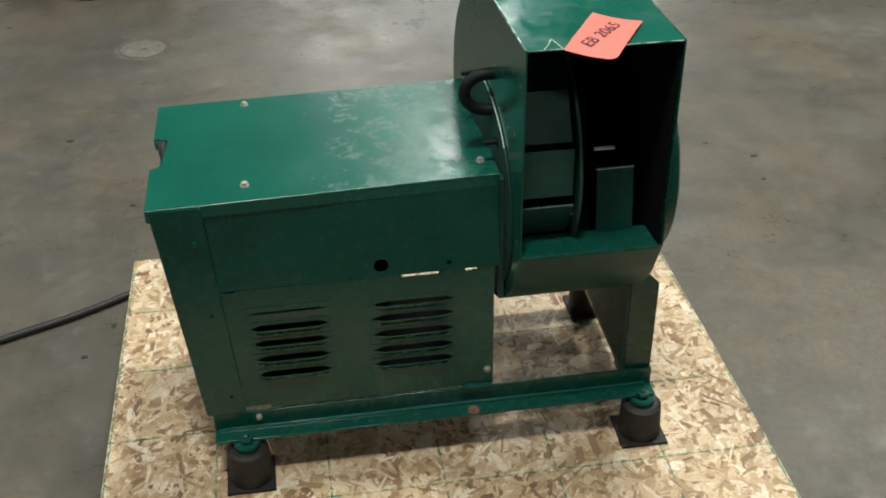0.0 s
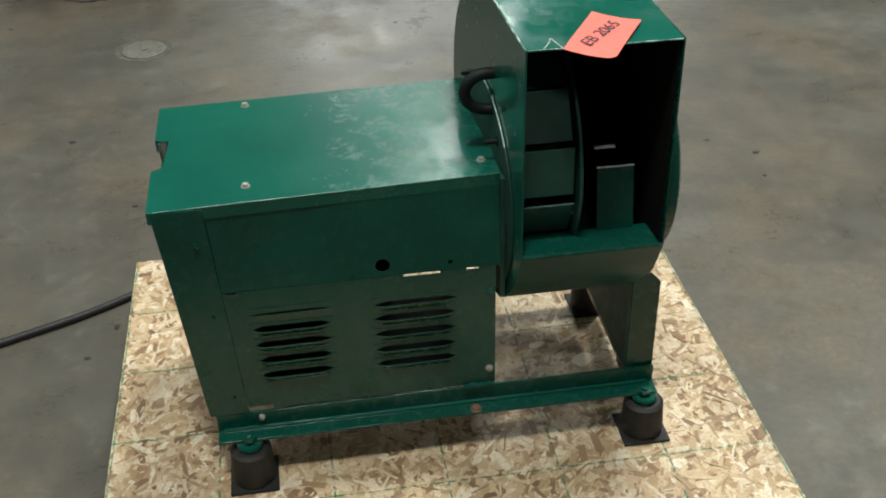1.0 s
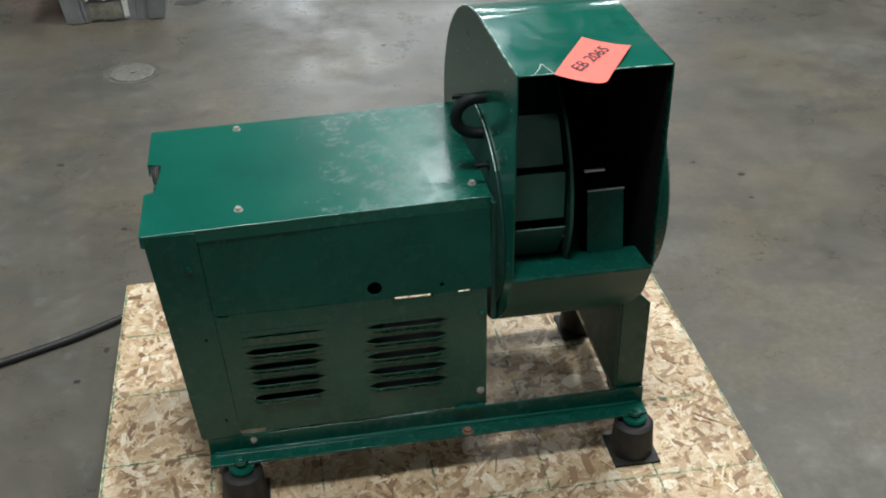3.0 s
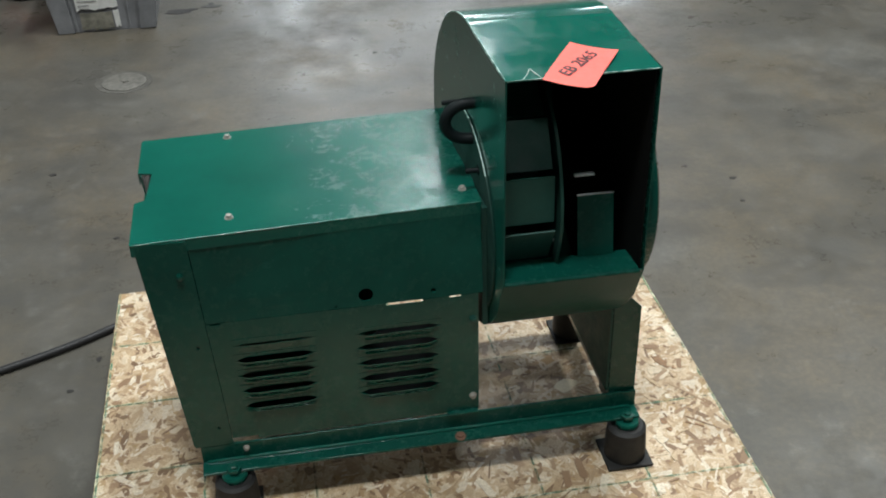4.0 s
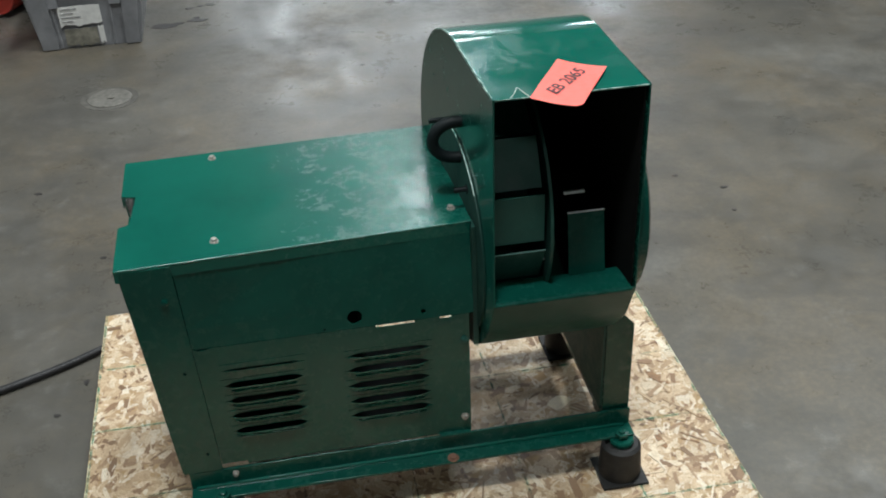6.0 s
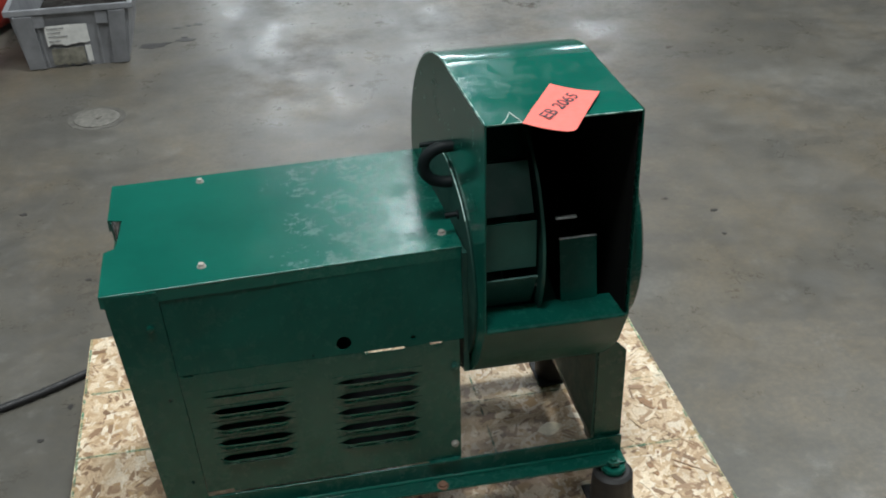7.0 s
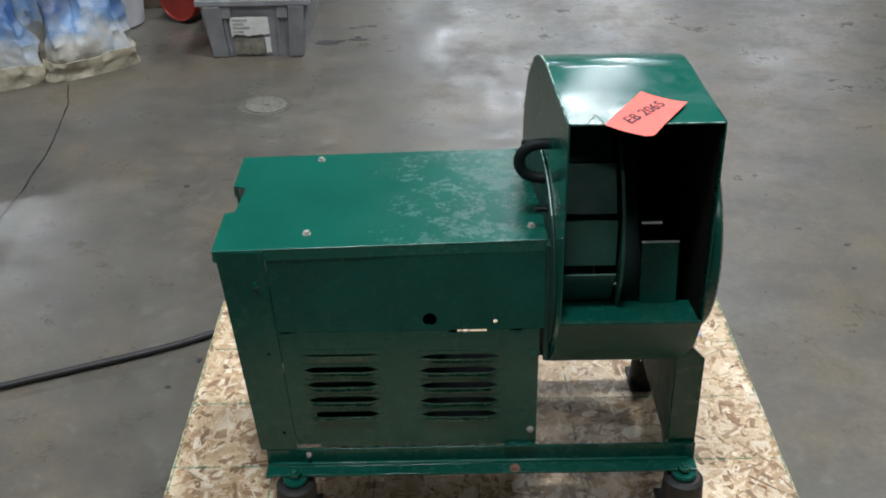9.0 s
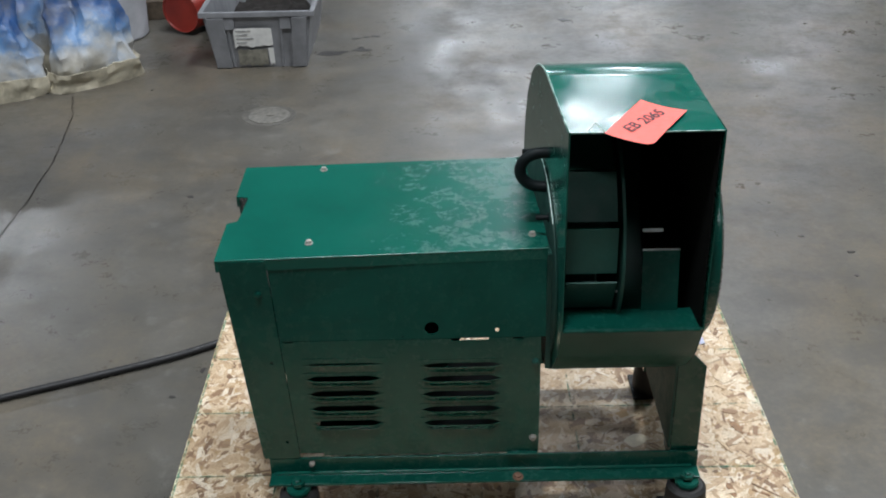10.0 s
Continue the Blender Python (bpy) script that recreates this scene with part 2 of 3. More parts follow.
        bmesh.ops.bevel(bm, geom=edges, offset=bev, segments=2, profile=0.6, affect="EDGES")
    return bm


def boxed(x0, x1, y0, y1, z0, z1, bev=0.0):
    return box(bmesh.new(), x0, x1, y0, y1, z0, z1, bev)


def tube(bm, a, b, r0, r1=None, seg=20, caps=True):
    a, b = Vector(a), Vector(b)
    r1 = r0 if r1 is None else r1
    q = (b - a).to_track_quat("Z", "Y").to_matrix()
    rings = []
    for c, r in ((a, r0), (b, r1)):
        rings.append([bm.verts.new(c + q @ Vector((r * math.cos(2 * math.pi * i / seg), r * math.sin(2 * math.pi * i / seg), 0))) for i in range(seg)])
    for i in range(seg):
        j = (i + 1) % seg
        bm.faces.new((rings[0][i], rings[0][j], rings[1][j], rings[1][i]))
    if caps:
        bm.faces.new(rings[0][::-1])
        bm.faces.new(rings[1])
    return bm


def lathe(bm, profile, centre, axis="Z", seg=24):
    """Turns (radius, height) pairs about an axis through centre."""
    c, rings = Vector(centre), []
    for r, h in profile:
        ring = []
        for i in range(seg):
            a = 2 * math.pi * i / seg
            p = (r * math.cos(a), r * math.sin(a), h) if axis == "Z" else ((h, r * math.cos(a), r * math.sin(a)) if axis == "X" else (r * math.cos(a), h, r * math.sin(a)))
            ring.append(bm.verts.new(c + Vector(p)))
        rings.append(ring)
    for lo, hi in zip(rings, rings[1:]):
        for i in range(seg):
            j = (i + 1) % seg
            bm.faces.new((lo[i], lo[j], hi[j], hi[i]))
    for ring in (rings[0], rings[-1]):
        if len({tuple(round(k, 6) for k in v.co) for v in ring}) > 2:
            bm.faces.new(ring)
    bmesh.ops.recalc_face_normals(bm, faces=bm.faces)
    return bm


def prism(outline, t0, t1, place):
    """A flat plate of the given 2D outline between t0 and t1; place(u, v, t) gives the point."""
    bm = bmesh.new()
    lo = [bm.verts.new(place(u, v, t0)) for u, v in outline]
    hi = [bm.verts.new(place(u, v, t1)) for u, v in outline]
    bm.faces.new(lo)
    bm.faces.new(hi[::-1])
    for i in range(len(lo)):
        j = (i + 1) % len(lo)
        bm.faces.new((lo[i], hi[i], hi[j], lo[j]))
    bmesh.ops.recalc_face_normals(bm, faces=bm.faces)
    return bm


def strip(points, width_place, thick):
    """A sheet swept along 2D points; width_place(u, v, side) gives its two edges."""
    bm = bmesh.new()
    a = [bm.verts.new(width_place(u, v, 0)) for u, v in points]
    b = [bm.verts.new(width_place(u, v, 1)) for u, v in points]
    for i in range(len(a) - 1):
        bm.faces.new((a[i], a[i + 1], b[i + 1], b[i]))
    bmesh.ops.solidify(bm, geom=bm.faces[:], thickness=thick)
    bmesh.ops.recalc_face_normals(bm, faces=bm.faces)
    return bm


def punched(xs, zs, holes, y, thick, shape=None, rounds=()):
    """A sheet in the x-z plane with rectangular holes (x0, x1, z0, z1) and round ones (x, z, r)."""
    rects = list(holes) + [(cx - 1.6 * r, cx + 1.6 * r, cz - 1.6 * r, cz + 1.6 * r) for cx, cz, r in rounds]
    X = sorted(set(list(xs) + [v for h in rects for v in h[:2]]))
    Z = sorted(set(list(zs) + [v for h in rects for v in h[2:]]))
    bm, grid = bmesh.new(), {}
    shape = shape or (lambda x, z: (x, y, z))

    def vert(x, z):
        k = (round(x, 5), round(z, 5))
        if k not in grid:
            grid[k] = bm.verts.new(shape(x, z))
        return grid[k]

    for x0, x1 in zip(X, X[1:]):
        for z0, z1 in zip(Z, Z[1:]):
            mx, mz = (x0 + x1) / 2, (z0 + z1) / 2
            if not any(h[0] < mx < h[1] and h[2] < mz < h[3] for h in rects):
                bm.faces.new((vert(x0, z0), vert(x1, z0), vert(x1, z1), vert(x0, z1)))
    for cx, cz, r in rounds:
        n, s = 16, 1.6 * r
        inner, outer = [], []
        for i in range(n):
            a = 2 * math.pi * i / n
            c, d = math.cos(a), math.sin(a)
            k = s / max(abs(c), abs(d))
            inner.append(vert(cx + r * c, cz + r * d))
            outer.append(vert(cx + k * c, cz + k * d))
        for i in range(n):
            j = (i + 1) % n
            bm.faces.new((outer[i], outer[j], inner[j], inner[i]))
    bmesh.ops.recalc_face_normals(bm, faces=bm.faces)
    bmesh.ops.solidify(bm, geom=bm.faces[:], thickness=thick)
    bmesh.ops.recalc_face_normals(bm, faces=bm.faces)
    return bm


def curve_tube(name, points, radius, material, parent=None, label="", res=6):
    cu = bpy.data.curves.new(name, "CURVE")
    cu.dimensions, cu.bevel_depth, cu.bevel_resolution, cu.resolution_u = "3D", radius, 4, res
    sp = cu.splines.new("NURBS")
    sp.points.add(len(points) - 1)
    for q, p in zip(sp.points, points):
        q.co = (*p, 1)
    sp.use_endpoint_u, sp.order_u = True, 3
    tmp = new(name, cu)
    me = bpy.data.meshes.new_from_object(tmp)
    bpy.data.objects.remove(tmp)
    me.name = name
    me.materials.append(material)
    ob = new(name, me)
    for p in me.polygons:
        p.use_smooth = True
    if parent is not None:
        ob.parent = parent
    return tagged(ob, label=label)


# ---- the hall ----
def wall(name, x0, x1, y0, y1, z0, z1, material, label):
    return tagged(part(name, boxed(x0, x1, y0, y1, z0, z1), material), label, "wall", kind="structure")


tagged(part("floor", boxed(-14, 16, -12, 26, FLOOR - 0.2, FLOOR), CONCRETE), "stained grey polished concrete workshop floor", "floor", kind="structure")
# unseen walls and roof, added to close the hall and bounce its light
wall("wall_north", -14, 16, 26, 26.2, FLOOR, 6, WALLM, "unseen plain grey hall wall")
wall("wall_south", -14, 16, -12.2, -12, FLOOR, 6, WALLM, "unseen plain grey hall wall")
wall("wall_west", -14.2, -14, -12, 26, FLOOR, 6, WALLM, "unseen plain grey hall wall")
wall("wall_east", 16, 16.2, -12, 26, FLOOR, 6, WALLM, "unseen plain grey hall wall")
tagged(part("ceiling", boxed(-14.2, 16.2, -12.2, 26.2, 6.0, 6.2), ROOFM), "unseen plain grey hall roof", "ceiling", kind="structure")

# ---- strand board skid ----
GRID = 0.2032
BX0, BX1, BY0, BY1 = 0.0, 1.2192, -0.4064, 0.82
skid = thing("shipping_skid", "square strand board deck on a low wooden skid", "skid", at=(0.61, 0.2, FLOOR))


def under(bm, ob):
    """Shifts a mesh made in world metres into the space of its thing."""
    bmesh.ops.translate(bm, verts=bm.verts, vec=-ob.location)
    return bm


part("deck", under(boxed(BX0, BX1, BY0, BY1, -0.0125, -0.0016), skid), WOOD, skid)
for k, x in enumerate((0.02, 0.57, 1.11)):
    part("stringer", under(boxed(x, x + 0.09, BY0 + 0.02, BY1 - 0.02, FLOOR, -0.0125), skid), WOOD, skid)


def strand_outline(rng, length, width):
    """A splintered sliver: long straight sides and ragged ends."""
    pts = []
    for u, w in ((-0.5, -0.35), (-0.42, -0.5), (0.1, -0.48), (0.46, -0.5), (0.5, -0.1), (0.43, 0.12), (0.5, 0.42), (0.1, 0.5), (-0.4, 0.46), (-0.47, 0.05)):
        pts.append((u * length * rng.uniform(0.84, 1.12), w * width * rng.uniform(0.7, 1.2)))
    return pts


def strands(count):
    rng = random.Random(5)
    verts, faces = [], []
    for k in range(count):
        cx, cy = rng.uniform(BX0, BX1), rng.uniform(BY0, BY1)
        length, width = rng.uniform(0.012, 0.058) * rng.uniform(0.6, 1.2), rng.uniform(0.003, 0.017)
        a = rng.gauss(1.2, 0.9)
        z = -0.0016 + 0.0014 * k / count
        tilt, pitch = rng.uniform(-0.03, 0.03), rng.uniform(-0.012, 0.012)
        base = len(verts)
        outline = strand_outline(rng, length, width)
        for u, w in outline:
            x, y = cx + u * math.cos(a) - w * math.sin(a), cy + u * math.sin(a) + w * math.cos(a)
            x, y = min(max(x, BX0), BX1), min(max(y, BY0), BY1)
            verts.append((x - skid.location.x, y - skid.location.y, z + tilt * w + pitch * u - skid.location.z))
        faces.append(tuple(range(base, base + len(outline))))
    me = bpy.data.meshes.new("strand_surface")
    me.from_pydata(verts, [], faces)
    me.materials.append(STRAND)
    ob = new("strand_surface", me)
    ob.parent = skid
    return tagged(ob, "pressed pale and brown wood strands", kind="stuff")


strands(17000)
# a few large strands that stand out
for x, y, l, w, turn, m in ((0.934, 0.293, 0.05, 0.034, 35, PALE), (1.154, 0.324, 0.058, 0.02, -55, BROWN), (1.095, 0.137, 0.045, 0.012, -80, BROWN), (1.15, 0.128, 0.04, 0.007, -30, BROWN), (0.30, 0.05, 0.07, 0.014, -60, PALE)):
    rng = random.Random(int(1000 * x))
    c, d = math.cos(radians(turn)), math.sin(radians(turn))
    pts = []
    for k in range(12):
        a = 2 * math.pi * k / 12
        u, v = 0.5 * l * math.cos(a) * rng.uniform(0.85, 1.1), 0.5 * w * math.copysign(abs(math.sin(a)) ** 0.6, math.sin(a)) * rng.uniform(0.75, 1.15)
        pts.append((x + u * c - v * d, y + u * d + v * c))
    part("large_strand", under(prism(pts, -0.001, 0.0003, lambda u, v, t: (u, v, t)), skid), m, skid)
for k in range(7):
    x = BX0 + GRID * k + (0.004 if k == 0 else -0.004 if k == 6 else 0)
    part("marking_line", under(boxed(x - 0.002, x + 0.002, BY0, BY1, 0.0008, 0.0010), skid), MARK, skid)
for k in range(-1, 4):
    part("marking_line", under(boxed(BX0, BX1, GRID * k - 0.002, GRID * k + 0.002, 0.0011, 0.0013), skid), MARK, skid)

# ---- the blower ----
MX, MY = 0.62, 0.3
blower = thing("industrial_blower", "green enamelled belt-guarded centrifugal blower on rubber mounts", "blower", at=(MX, MY, 0.0))


def mpart(name, bm, material, parent=None, label="", soft=False):
    ob = part(name, under(bm, blower), material, parent or blower, label)
    return smooth(ob) if soft else ob


def bolt(x, y, z, axis, r=0.0052, material=STEEL, label="worn zinc bolt head", parent=None):
    bm = bmesh.new()
    s = {"Z": 1, "Y": -1, "X": -1}[axis]
    lathe(bm, [(r * 1.45, -0.001 * s), (r * 1.4, 0.0015 * s), (r * 1.0, 0.002 * s), (r * 0.95, 0.006 * s), (r * 0.6, 0.0068 * s)], (x, y, z), axis, 12)
    return mpart("bolt", bm, material, parent, label)


FY = 0.109          # plane of the front panels
ZL = 0.555          # lid
LX0, LX1, LY0, LY1 = 0.164, 0.724, 0.106, 0.468


# lid: folded sheet with a notch in its free end
def lid_mesh():
    t = 0.002
    bm = prism([(LX0, LY0), (LX1, LY0), (LX1, LY1), (LX0, LY1), (LX0, 0.343), (LX0 + 0.022, 0.335), (LX0 + 0.016, 0.245), (LX0, 0.237)], ZL - t, ZL, lambda u, v, w: (u, v, w))
    box(bm, LX0, LX1, LY0 - t, LY0, ZL - 0.022, ZL - 0.0005)
    box(bm, LX0, LX1, LY1, LY1 + t, ZL - 0.022, ZL - 0.0005)
    box(bm, LX0 - t, LX0, LY0, 0.237, ZL - 0.022, ZL - 0.0005)
    box(bm, LX0 - t, LX0, 0.343, LY1, ZL - 0.022, ZL - 0.0005)
    return bm


def askew(bm, k, x0=0.165):
    for v in bm.verts:
        v.co.y += k * (v.co.x - x0)
    return bm


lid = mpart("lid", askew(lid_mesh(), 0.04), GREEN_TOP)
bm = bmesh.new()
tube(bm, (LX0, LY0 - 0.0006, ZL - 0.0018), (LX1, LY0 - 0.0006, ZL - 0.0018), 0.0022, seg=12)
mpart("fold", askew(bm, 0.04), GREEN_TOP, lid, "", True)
for x, y in ((0.316, 0.158), (0.316, 0.45), (0.70, 0.172)):
    bolt(x, y, ZL, "Z", parent=lid)


def lean(x, z):
    """The free end of the guard leans in a little towards its foot."""
    k = min(max((0.40 - x) / 0.25, 0.0), 1.0)
    return x + 0.042 * k * (ZL - z) / 0.45


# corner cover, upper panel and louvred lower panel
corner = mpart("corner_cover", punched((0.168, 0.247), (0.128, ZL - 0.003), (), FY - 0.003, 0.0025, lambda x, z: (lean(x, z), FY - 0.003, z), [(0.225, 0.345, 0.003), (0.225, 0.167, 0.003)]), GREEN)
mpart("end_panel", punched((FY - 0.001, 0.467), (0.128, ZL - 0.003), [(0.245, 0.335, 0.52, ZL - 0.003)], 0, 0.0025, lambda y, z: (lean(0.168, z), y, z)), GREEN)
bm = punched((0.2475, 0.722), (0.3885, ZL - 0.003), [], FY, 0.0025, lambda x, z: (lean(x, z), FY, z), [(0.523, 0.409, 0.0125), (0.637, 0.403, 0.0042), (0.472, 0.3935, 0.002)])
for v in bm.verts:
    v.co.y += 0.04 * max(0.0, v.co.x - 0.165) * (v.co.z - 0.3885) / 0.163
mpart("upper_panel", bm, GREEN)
# left column closed almost to a slit at its top, all others open upwards
LOUV = [(0.285, 0.338, 0.35)] + [(0.283, z, 1.0) for z in (0.3065, 0.2735, 0.240, 0.2065)]
LOUV += [(0.500, 0.3315, 0.8)] + [(0.498, z, 1.0) for z in (0.302, 0.2685, 0.2345, 0.2035)]
LW, LDN, LUP = 0.150, 0.017, 0.0125
# the panel is notched along its top edge, where daylight shows through
slots = [(x, x + LW, z - LDN, z + LUP) for x, z, f in LOUV] + [(0.556, 0.622, 0.3825, 0.3878), (0.664, 0.684, 0.3835, 0.3878), (0.254, 0.272, 0.3845, 0.3878)]
slots += [(0.2475, 0.30, 0.131, 0.1375)]
louvred = mpart("louvred_panel", punched((0.2475, 0.714), (0.131, 0.3878), slots, FY, 0.0025, lambda x, z: (lean(x, z), FY, z)), GREEN)


def louvre(x, z, f):
    """One pressed louvre: the sheet swells outwards below a slot with pointed ends."""
    bm, n, m = bmesh.new(), 30, 8

    def row(j, upper):
        out = []
        for i in range(n + 1):
            u = i / n
            e = min(1.0, 7.0 * max(0.0, min(u - 0.035, 0.965 - u)))
            e = f * math.sin(e * math.pi / 2)
            if upper:
                zz, d = z + 0.0055 * e + (LUP - 0.0055 * e) * j / 2, -0.0004 * e * (1 - j / 2)
            else:
                k = j / m
                zz, d = z - LDN + (LDN - 0.0005) * k, 0.0075 * e * (k * k * (3 - 2 * k))
            out.append(bm.verts.new((lean(x + u * LW, zz), FY - 0.0024 - d, zz)))
        return out

    lower = [row(j, False) for j in range(m + 1)]
    upper = [row(j, True) for j in range(3)]
    for rows in (lower, upper):
        for lo, hi in zip(rows, rows[1:]):
            for i in range(n):
                bm.faces.new((lo[i], lo[i + 1], hi[i + 1], hi[i]))
    bmesh.ops.remove_doubles(bm, verts=bm.verts, dist=0.0004)
    bmesh.ops.recalc_face_normals(bm, faces=bm.faces)
    bmesh.ops.solidify(bm, geom=bm.faces[:], thickness=0.0008)
    return bm


for x, z, f in LOUV:
    smooth(part("louvre", under(louvre(x, z, f), blower), GREEN, louvred), 50)
for x, z in ((0.705, 0.335), (0.703, 0.165)):
    bolt(x, FY - 0.0026, z, "Y", 0.005, GREEN_IN if z > 0.3 else STEEL, "painted-over bolt head" if z > 0.3 else "worn zinc bolt head", louvred)
bolt(lean(0.225, 0.49), FY - 0.0043, 0.488, "Y", 0.0055, GREEN, "painted-over bolt head", corner)

# added dark block in place of the shaded gap between panel end and flange
mpart("gap_filler", boxed(0.7226, 0.7318, FY + 0.004, 0.462, 0.315, ZL - 0.006), GREEN_DULL)

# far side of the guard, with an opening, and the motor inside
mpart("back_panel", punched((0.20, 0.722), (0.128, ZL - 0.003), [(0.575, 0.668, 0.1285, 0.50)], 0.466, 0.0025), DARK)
bm = bmesh.new()
lathe(bm, [(0.03, 0.22), (0.095, 0.225), (0.1, 0.24), (0.1, 0.535), (0.09, 0.55), (0.03, 0.555)], (0.0, 0.29, 0.31), "X", 28)
mpart("motor", bm, BLACK, None, "black electric motor")
# added near-black sheet that keeps the end notch dark
mpart("notch_dark_sheet", boxed(0.181, 0.184, 0.225, 0.352, 0.42, ZL - 0.004), DARK)
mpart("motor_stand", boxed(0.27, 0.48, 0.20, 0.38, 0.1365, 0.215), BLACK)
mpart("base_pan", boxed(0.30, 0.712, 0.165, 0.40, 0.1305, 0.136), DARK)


# base frame: angle iron rails, cross members
def angle(x0, x1, y_back, out, z, h=0.04, w=0.037, t=0.005):
    y0, y1 = (y_back - w, y_back) if out < 0 else (y_back, y_back + w)
    yv = (y_back - t, y_back) if out < 0 else (y_back, y_back + t)
    bm = boxed(x0, x1, y0, y1, z, z + t, 0.0018)
    box(bm, x0, x1, yv[0], yv[1], z + t - 0.001, z + h, 0.0018)
    return bm


RZ = 0.087
front_rail = mpart("front_rail", angle(0.213, 1.012, FY + 0.0, -1, RZ), GREEN)
mpart("rear_rail", angle(0.213, 1.012, 0.445, 1, RZ), GREEN)
for x in (0.218, 0.968):
    bm = boxed(x, x + 0.04, FY + 0.001, 0.444, RZ, RZ + 0.005)
    box(bm, x, x + 0.005, FY + 0.001, 0.444, RZ + 0.005, RZ + 0.04)
    mpart("cross_member", bm, GREEN)
bm = bmesh.new()
tube(bm, (0.222, FY - 0.0065, RZ + 0.0065), (1.0, FY - 0.0065, RZ + 0.0065), 0.0035, seg=10)
mpart("weld_bead", bm, GREEN_HOOD, front_rail, "", True)
bolt(0.675, 0.082, RZ + 0.005, "Z", 0.0075, RUST, "rusty bolt head", front_rail)
bolt(0.292, FY - 0.006, RZ + 0.028, "Y", 0.004, STEEL, parent=front_rail)
bm = boxed(0.655, 0.712, FY - 0.012, FY - 0.002, RZ + 0.041, RZ + 0.047, 0.002)
mpart("weld_tab", bm, GREEN)


# rubber mounts on steel plates
def mount(x, y):
    plate = mpart("mount_plate", prism([(x - 0.043, y - 0.043), (x + 0.043, y - 0.043), (x + 0.043, y + 0.043), (x - 0.043, y + 0.043)], 0.0016, 0.006, lambda u, v, w: (u, v, w)), RUBBER, None, "dark steel mount plate")
    bm = bmesh.new()
    lathe(bm, [(0.0385, 0.0062), (0.0395, 0.014), (0.0385, 0.035), (0.037, 0.06), (0.036, 0.071), (0.03, 0.0755)], (x, y, 0), "Z", 28)
    mpart("rubber_mount", bm, RUBBER, plate, "black rubber vibration mount", True)
    bm = bmesh.new()
    lathe(bm, [(0.019, 0.0757), (0.022, 0.077), (0.023, 0.083), (0.021, 0.0868)], (x, y, 0), "Z", 24)
    mpart("mount_cap", bm, GREEN, plate, "green painted mount cap", True)
    bm = bmesh.new()
    lathe(bm, [(0.013, RZ + 0.0052), (0.0125, RZ + 0.011), (0.007, RZ + 0.0115), (0.0065, RZ + 0.015), (0.004, RZ + 0.016)], (x, y, 0), "Z", 6)
    mpart("stud_nut", bm, GREEN, plate, "painted-over stud and nut")
    bm = bmesh.new()
    lathe(bm, [(0.0055, 0.0061), (0.0055, 0.0075), (0.003, 0.008)], (x + 0.012, y - 0.033, 0), "Z", 10)
    mpart("plate_screw", bm, DARK, plate)


for x, y in ((0.267, 0.074), (0.988, 0.074), (0.267, 0.468), (0.992, 0.468)):
    mount(x, y)


# legs under the fan housing
def leg(y, out):
    t = 0.005
    y0, y1 = (y, y + t)
    bm = prism([(0.961, RZ + 0.006), (1.011, RZ + 0.006), (1.011, 0.312), (0.983, 0.343), (0.961, 0.343)], y0, y1, lambda u, v, w: (u, w, v))
    ya, yb = (y1, y1 + 0.05) if out < 0 else (y0 - 0.05, y0)
    box(bm, 0.961, 0.966, ya, yb, RZ + 0.006, 0.343)
    return bm


mpart("front_leg", leg(0.112, -1), GREEN)
mpart("rear_leg", leg(0.452, 1), GREEN)
mpart("end_plate", boxed(0.9562, 0.9602, 0.114, 0.42, RZ + 0.041, 0.345), GREEN_IN)

# ---- fan housing ----
HX0, HX1 = 0.742, 0.973
CY, CZ, CR = 0.25, 0.570, 0.249


def hx(x, y):
    """The housing is set slightly askew on the frame."""
    return x - 0.066 * (y - 0.03)


def scroll_outline():
    """Outlet top, round back, and a bottom that drops lower than a circle."""
    pts = [(0.03, 0.806), (0.06, 0.8075), (0.09, 0.809), (0.12, 0.8105), (0.15, 0.812)]
    for k in range(54):
        deg = 98 - k * 246.0 / 53
        f = min(max((20 - deg) / 90.0, 0.0), 1.0)
        f = f * f * (3 - 2 * f)
        cz, r = CZ + (0.505 - CZ) * f, CR + (0.240 - CR) * f
        g = min(max((-105 - deg) / 35.0, 0.0), 1.0)
        pts.append((CY + 0.014 * g * g * (3 - 2 * g) + r * math.cos(radians(deg)), cz + r * math.sin(radians(deg))))
    pts.append((0.03, 0.449))
    return pts


OUT = scroll_outline()


def hood_shell(lower):
    """The rolled sheet of the scroll; its top swells a little between the two sides. The belly is split off to take a
    darker, shaded green.
    """
    bm, rows, nx = bmesh.new(), [], 16
    seam = max(range(len(OUT)), key=lambda k: OUT[k][0])
    run = OUT[seam:] if lower else OUT[:seam + 1]
    pts = [run[0]]
    for a, b in zip(run, run[1:]):
        pts += [((a[0] + b[0]) / 2, (a[1] + b[1]) / 2), b]
    for u, v in pts:
        row = []
        for i in range(nx + 1):
            f = i / nx
            g = min(max((u - 0.07) / 0.13, 0.0), 1.0) * min(max((0.36 - u) / 0.16, 0.0), 1.0) if v > 0.7 else 0.0
            swell = 0.0025 * g * g * (3 - 2 * g) * (1 - (2 * f - 1) ** 2)
            x = HX0 - 0.0015 + f * (HX1 - HX0 + 0.003)
            row.append(bm.verts.new((hx(x, u), u, v + swell)))
        rows.append(row)
    for a, b in zip(rows, rows[1:]):
        for i in range(nx):
            bm.faces.new((a[i], a[i + 1], b[i + 1], b[i]))
    bmesh.ops.recalc_face_normals(bm, faces=bm.faces)
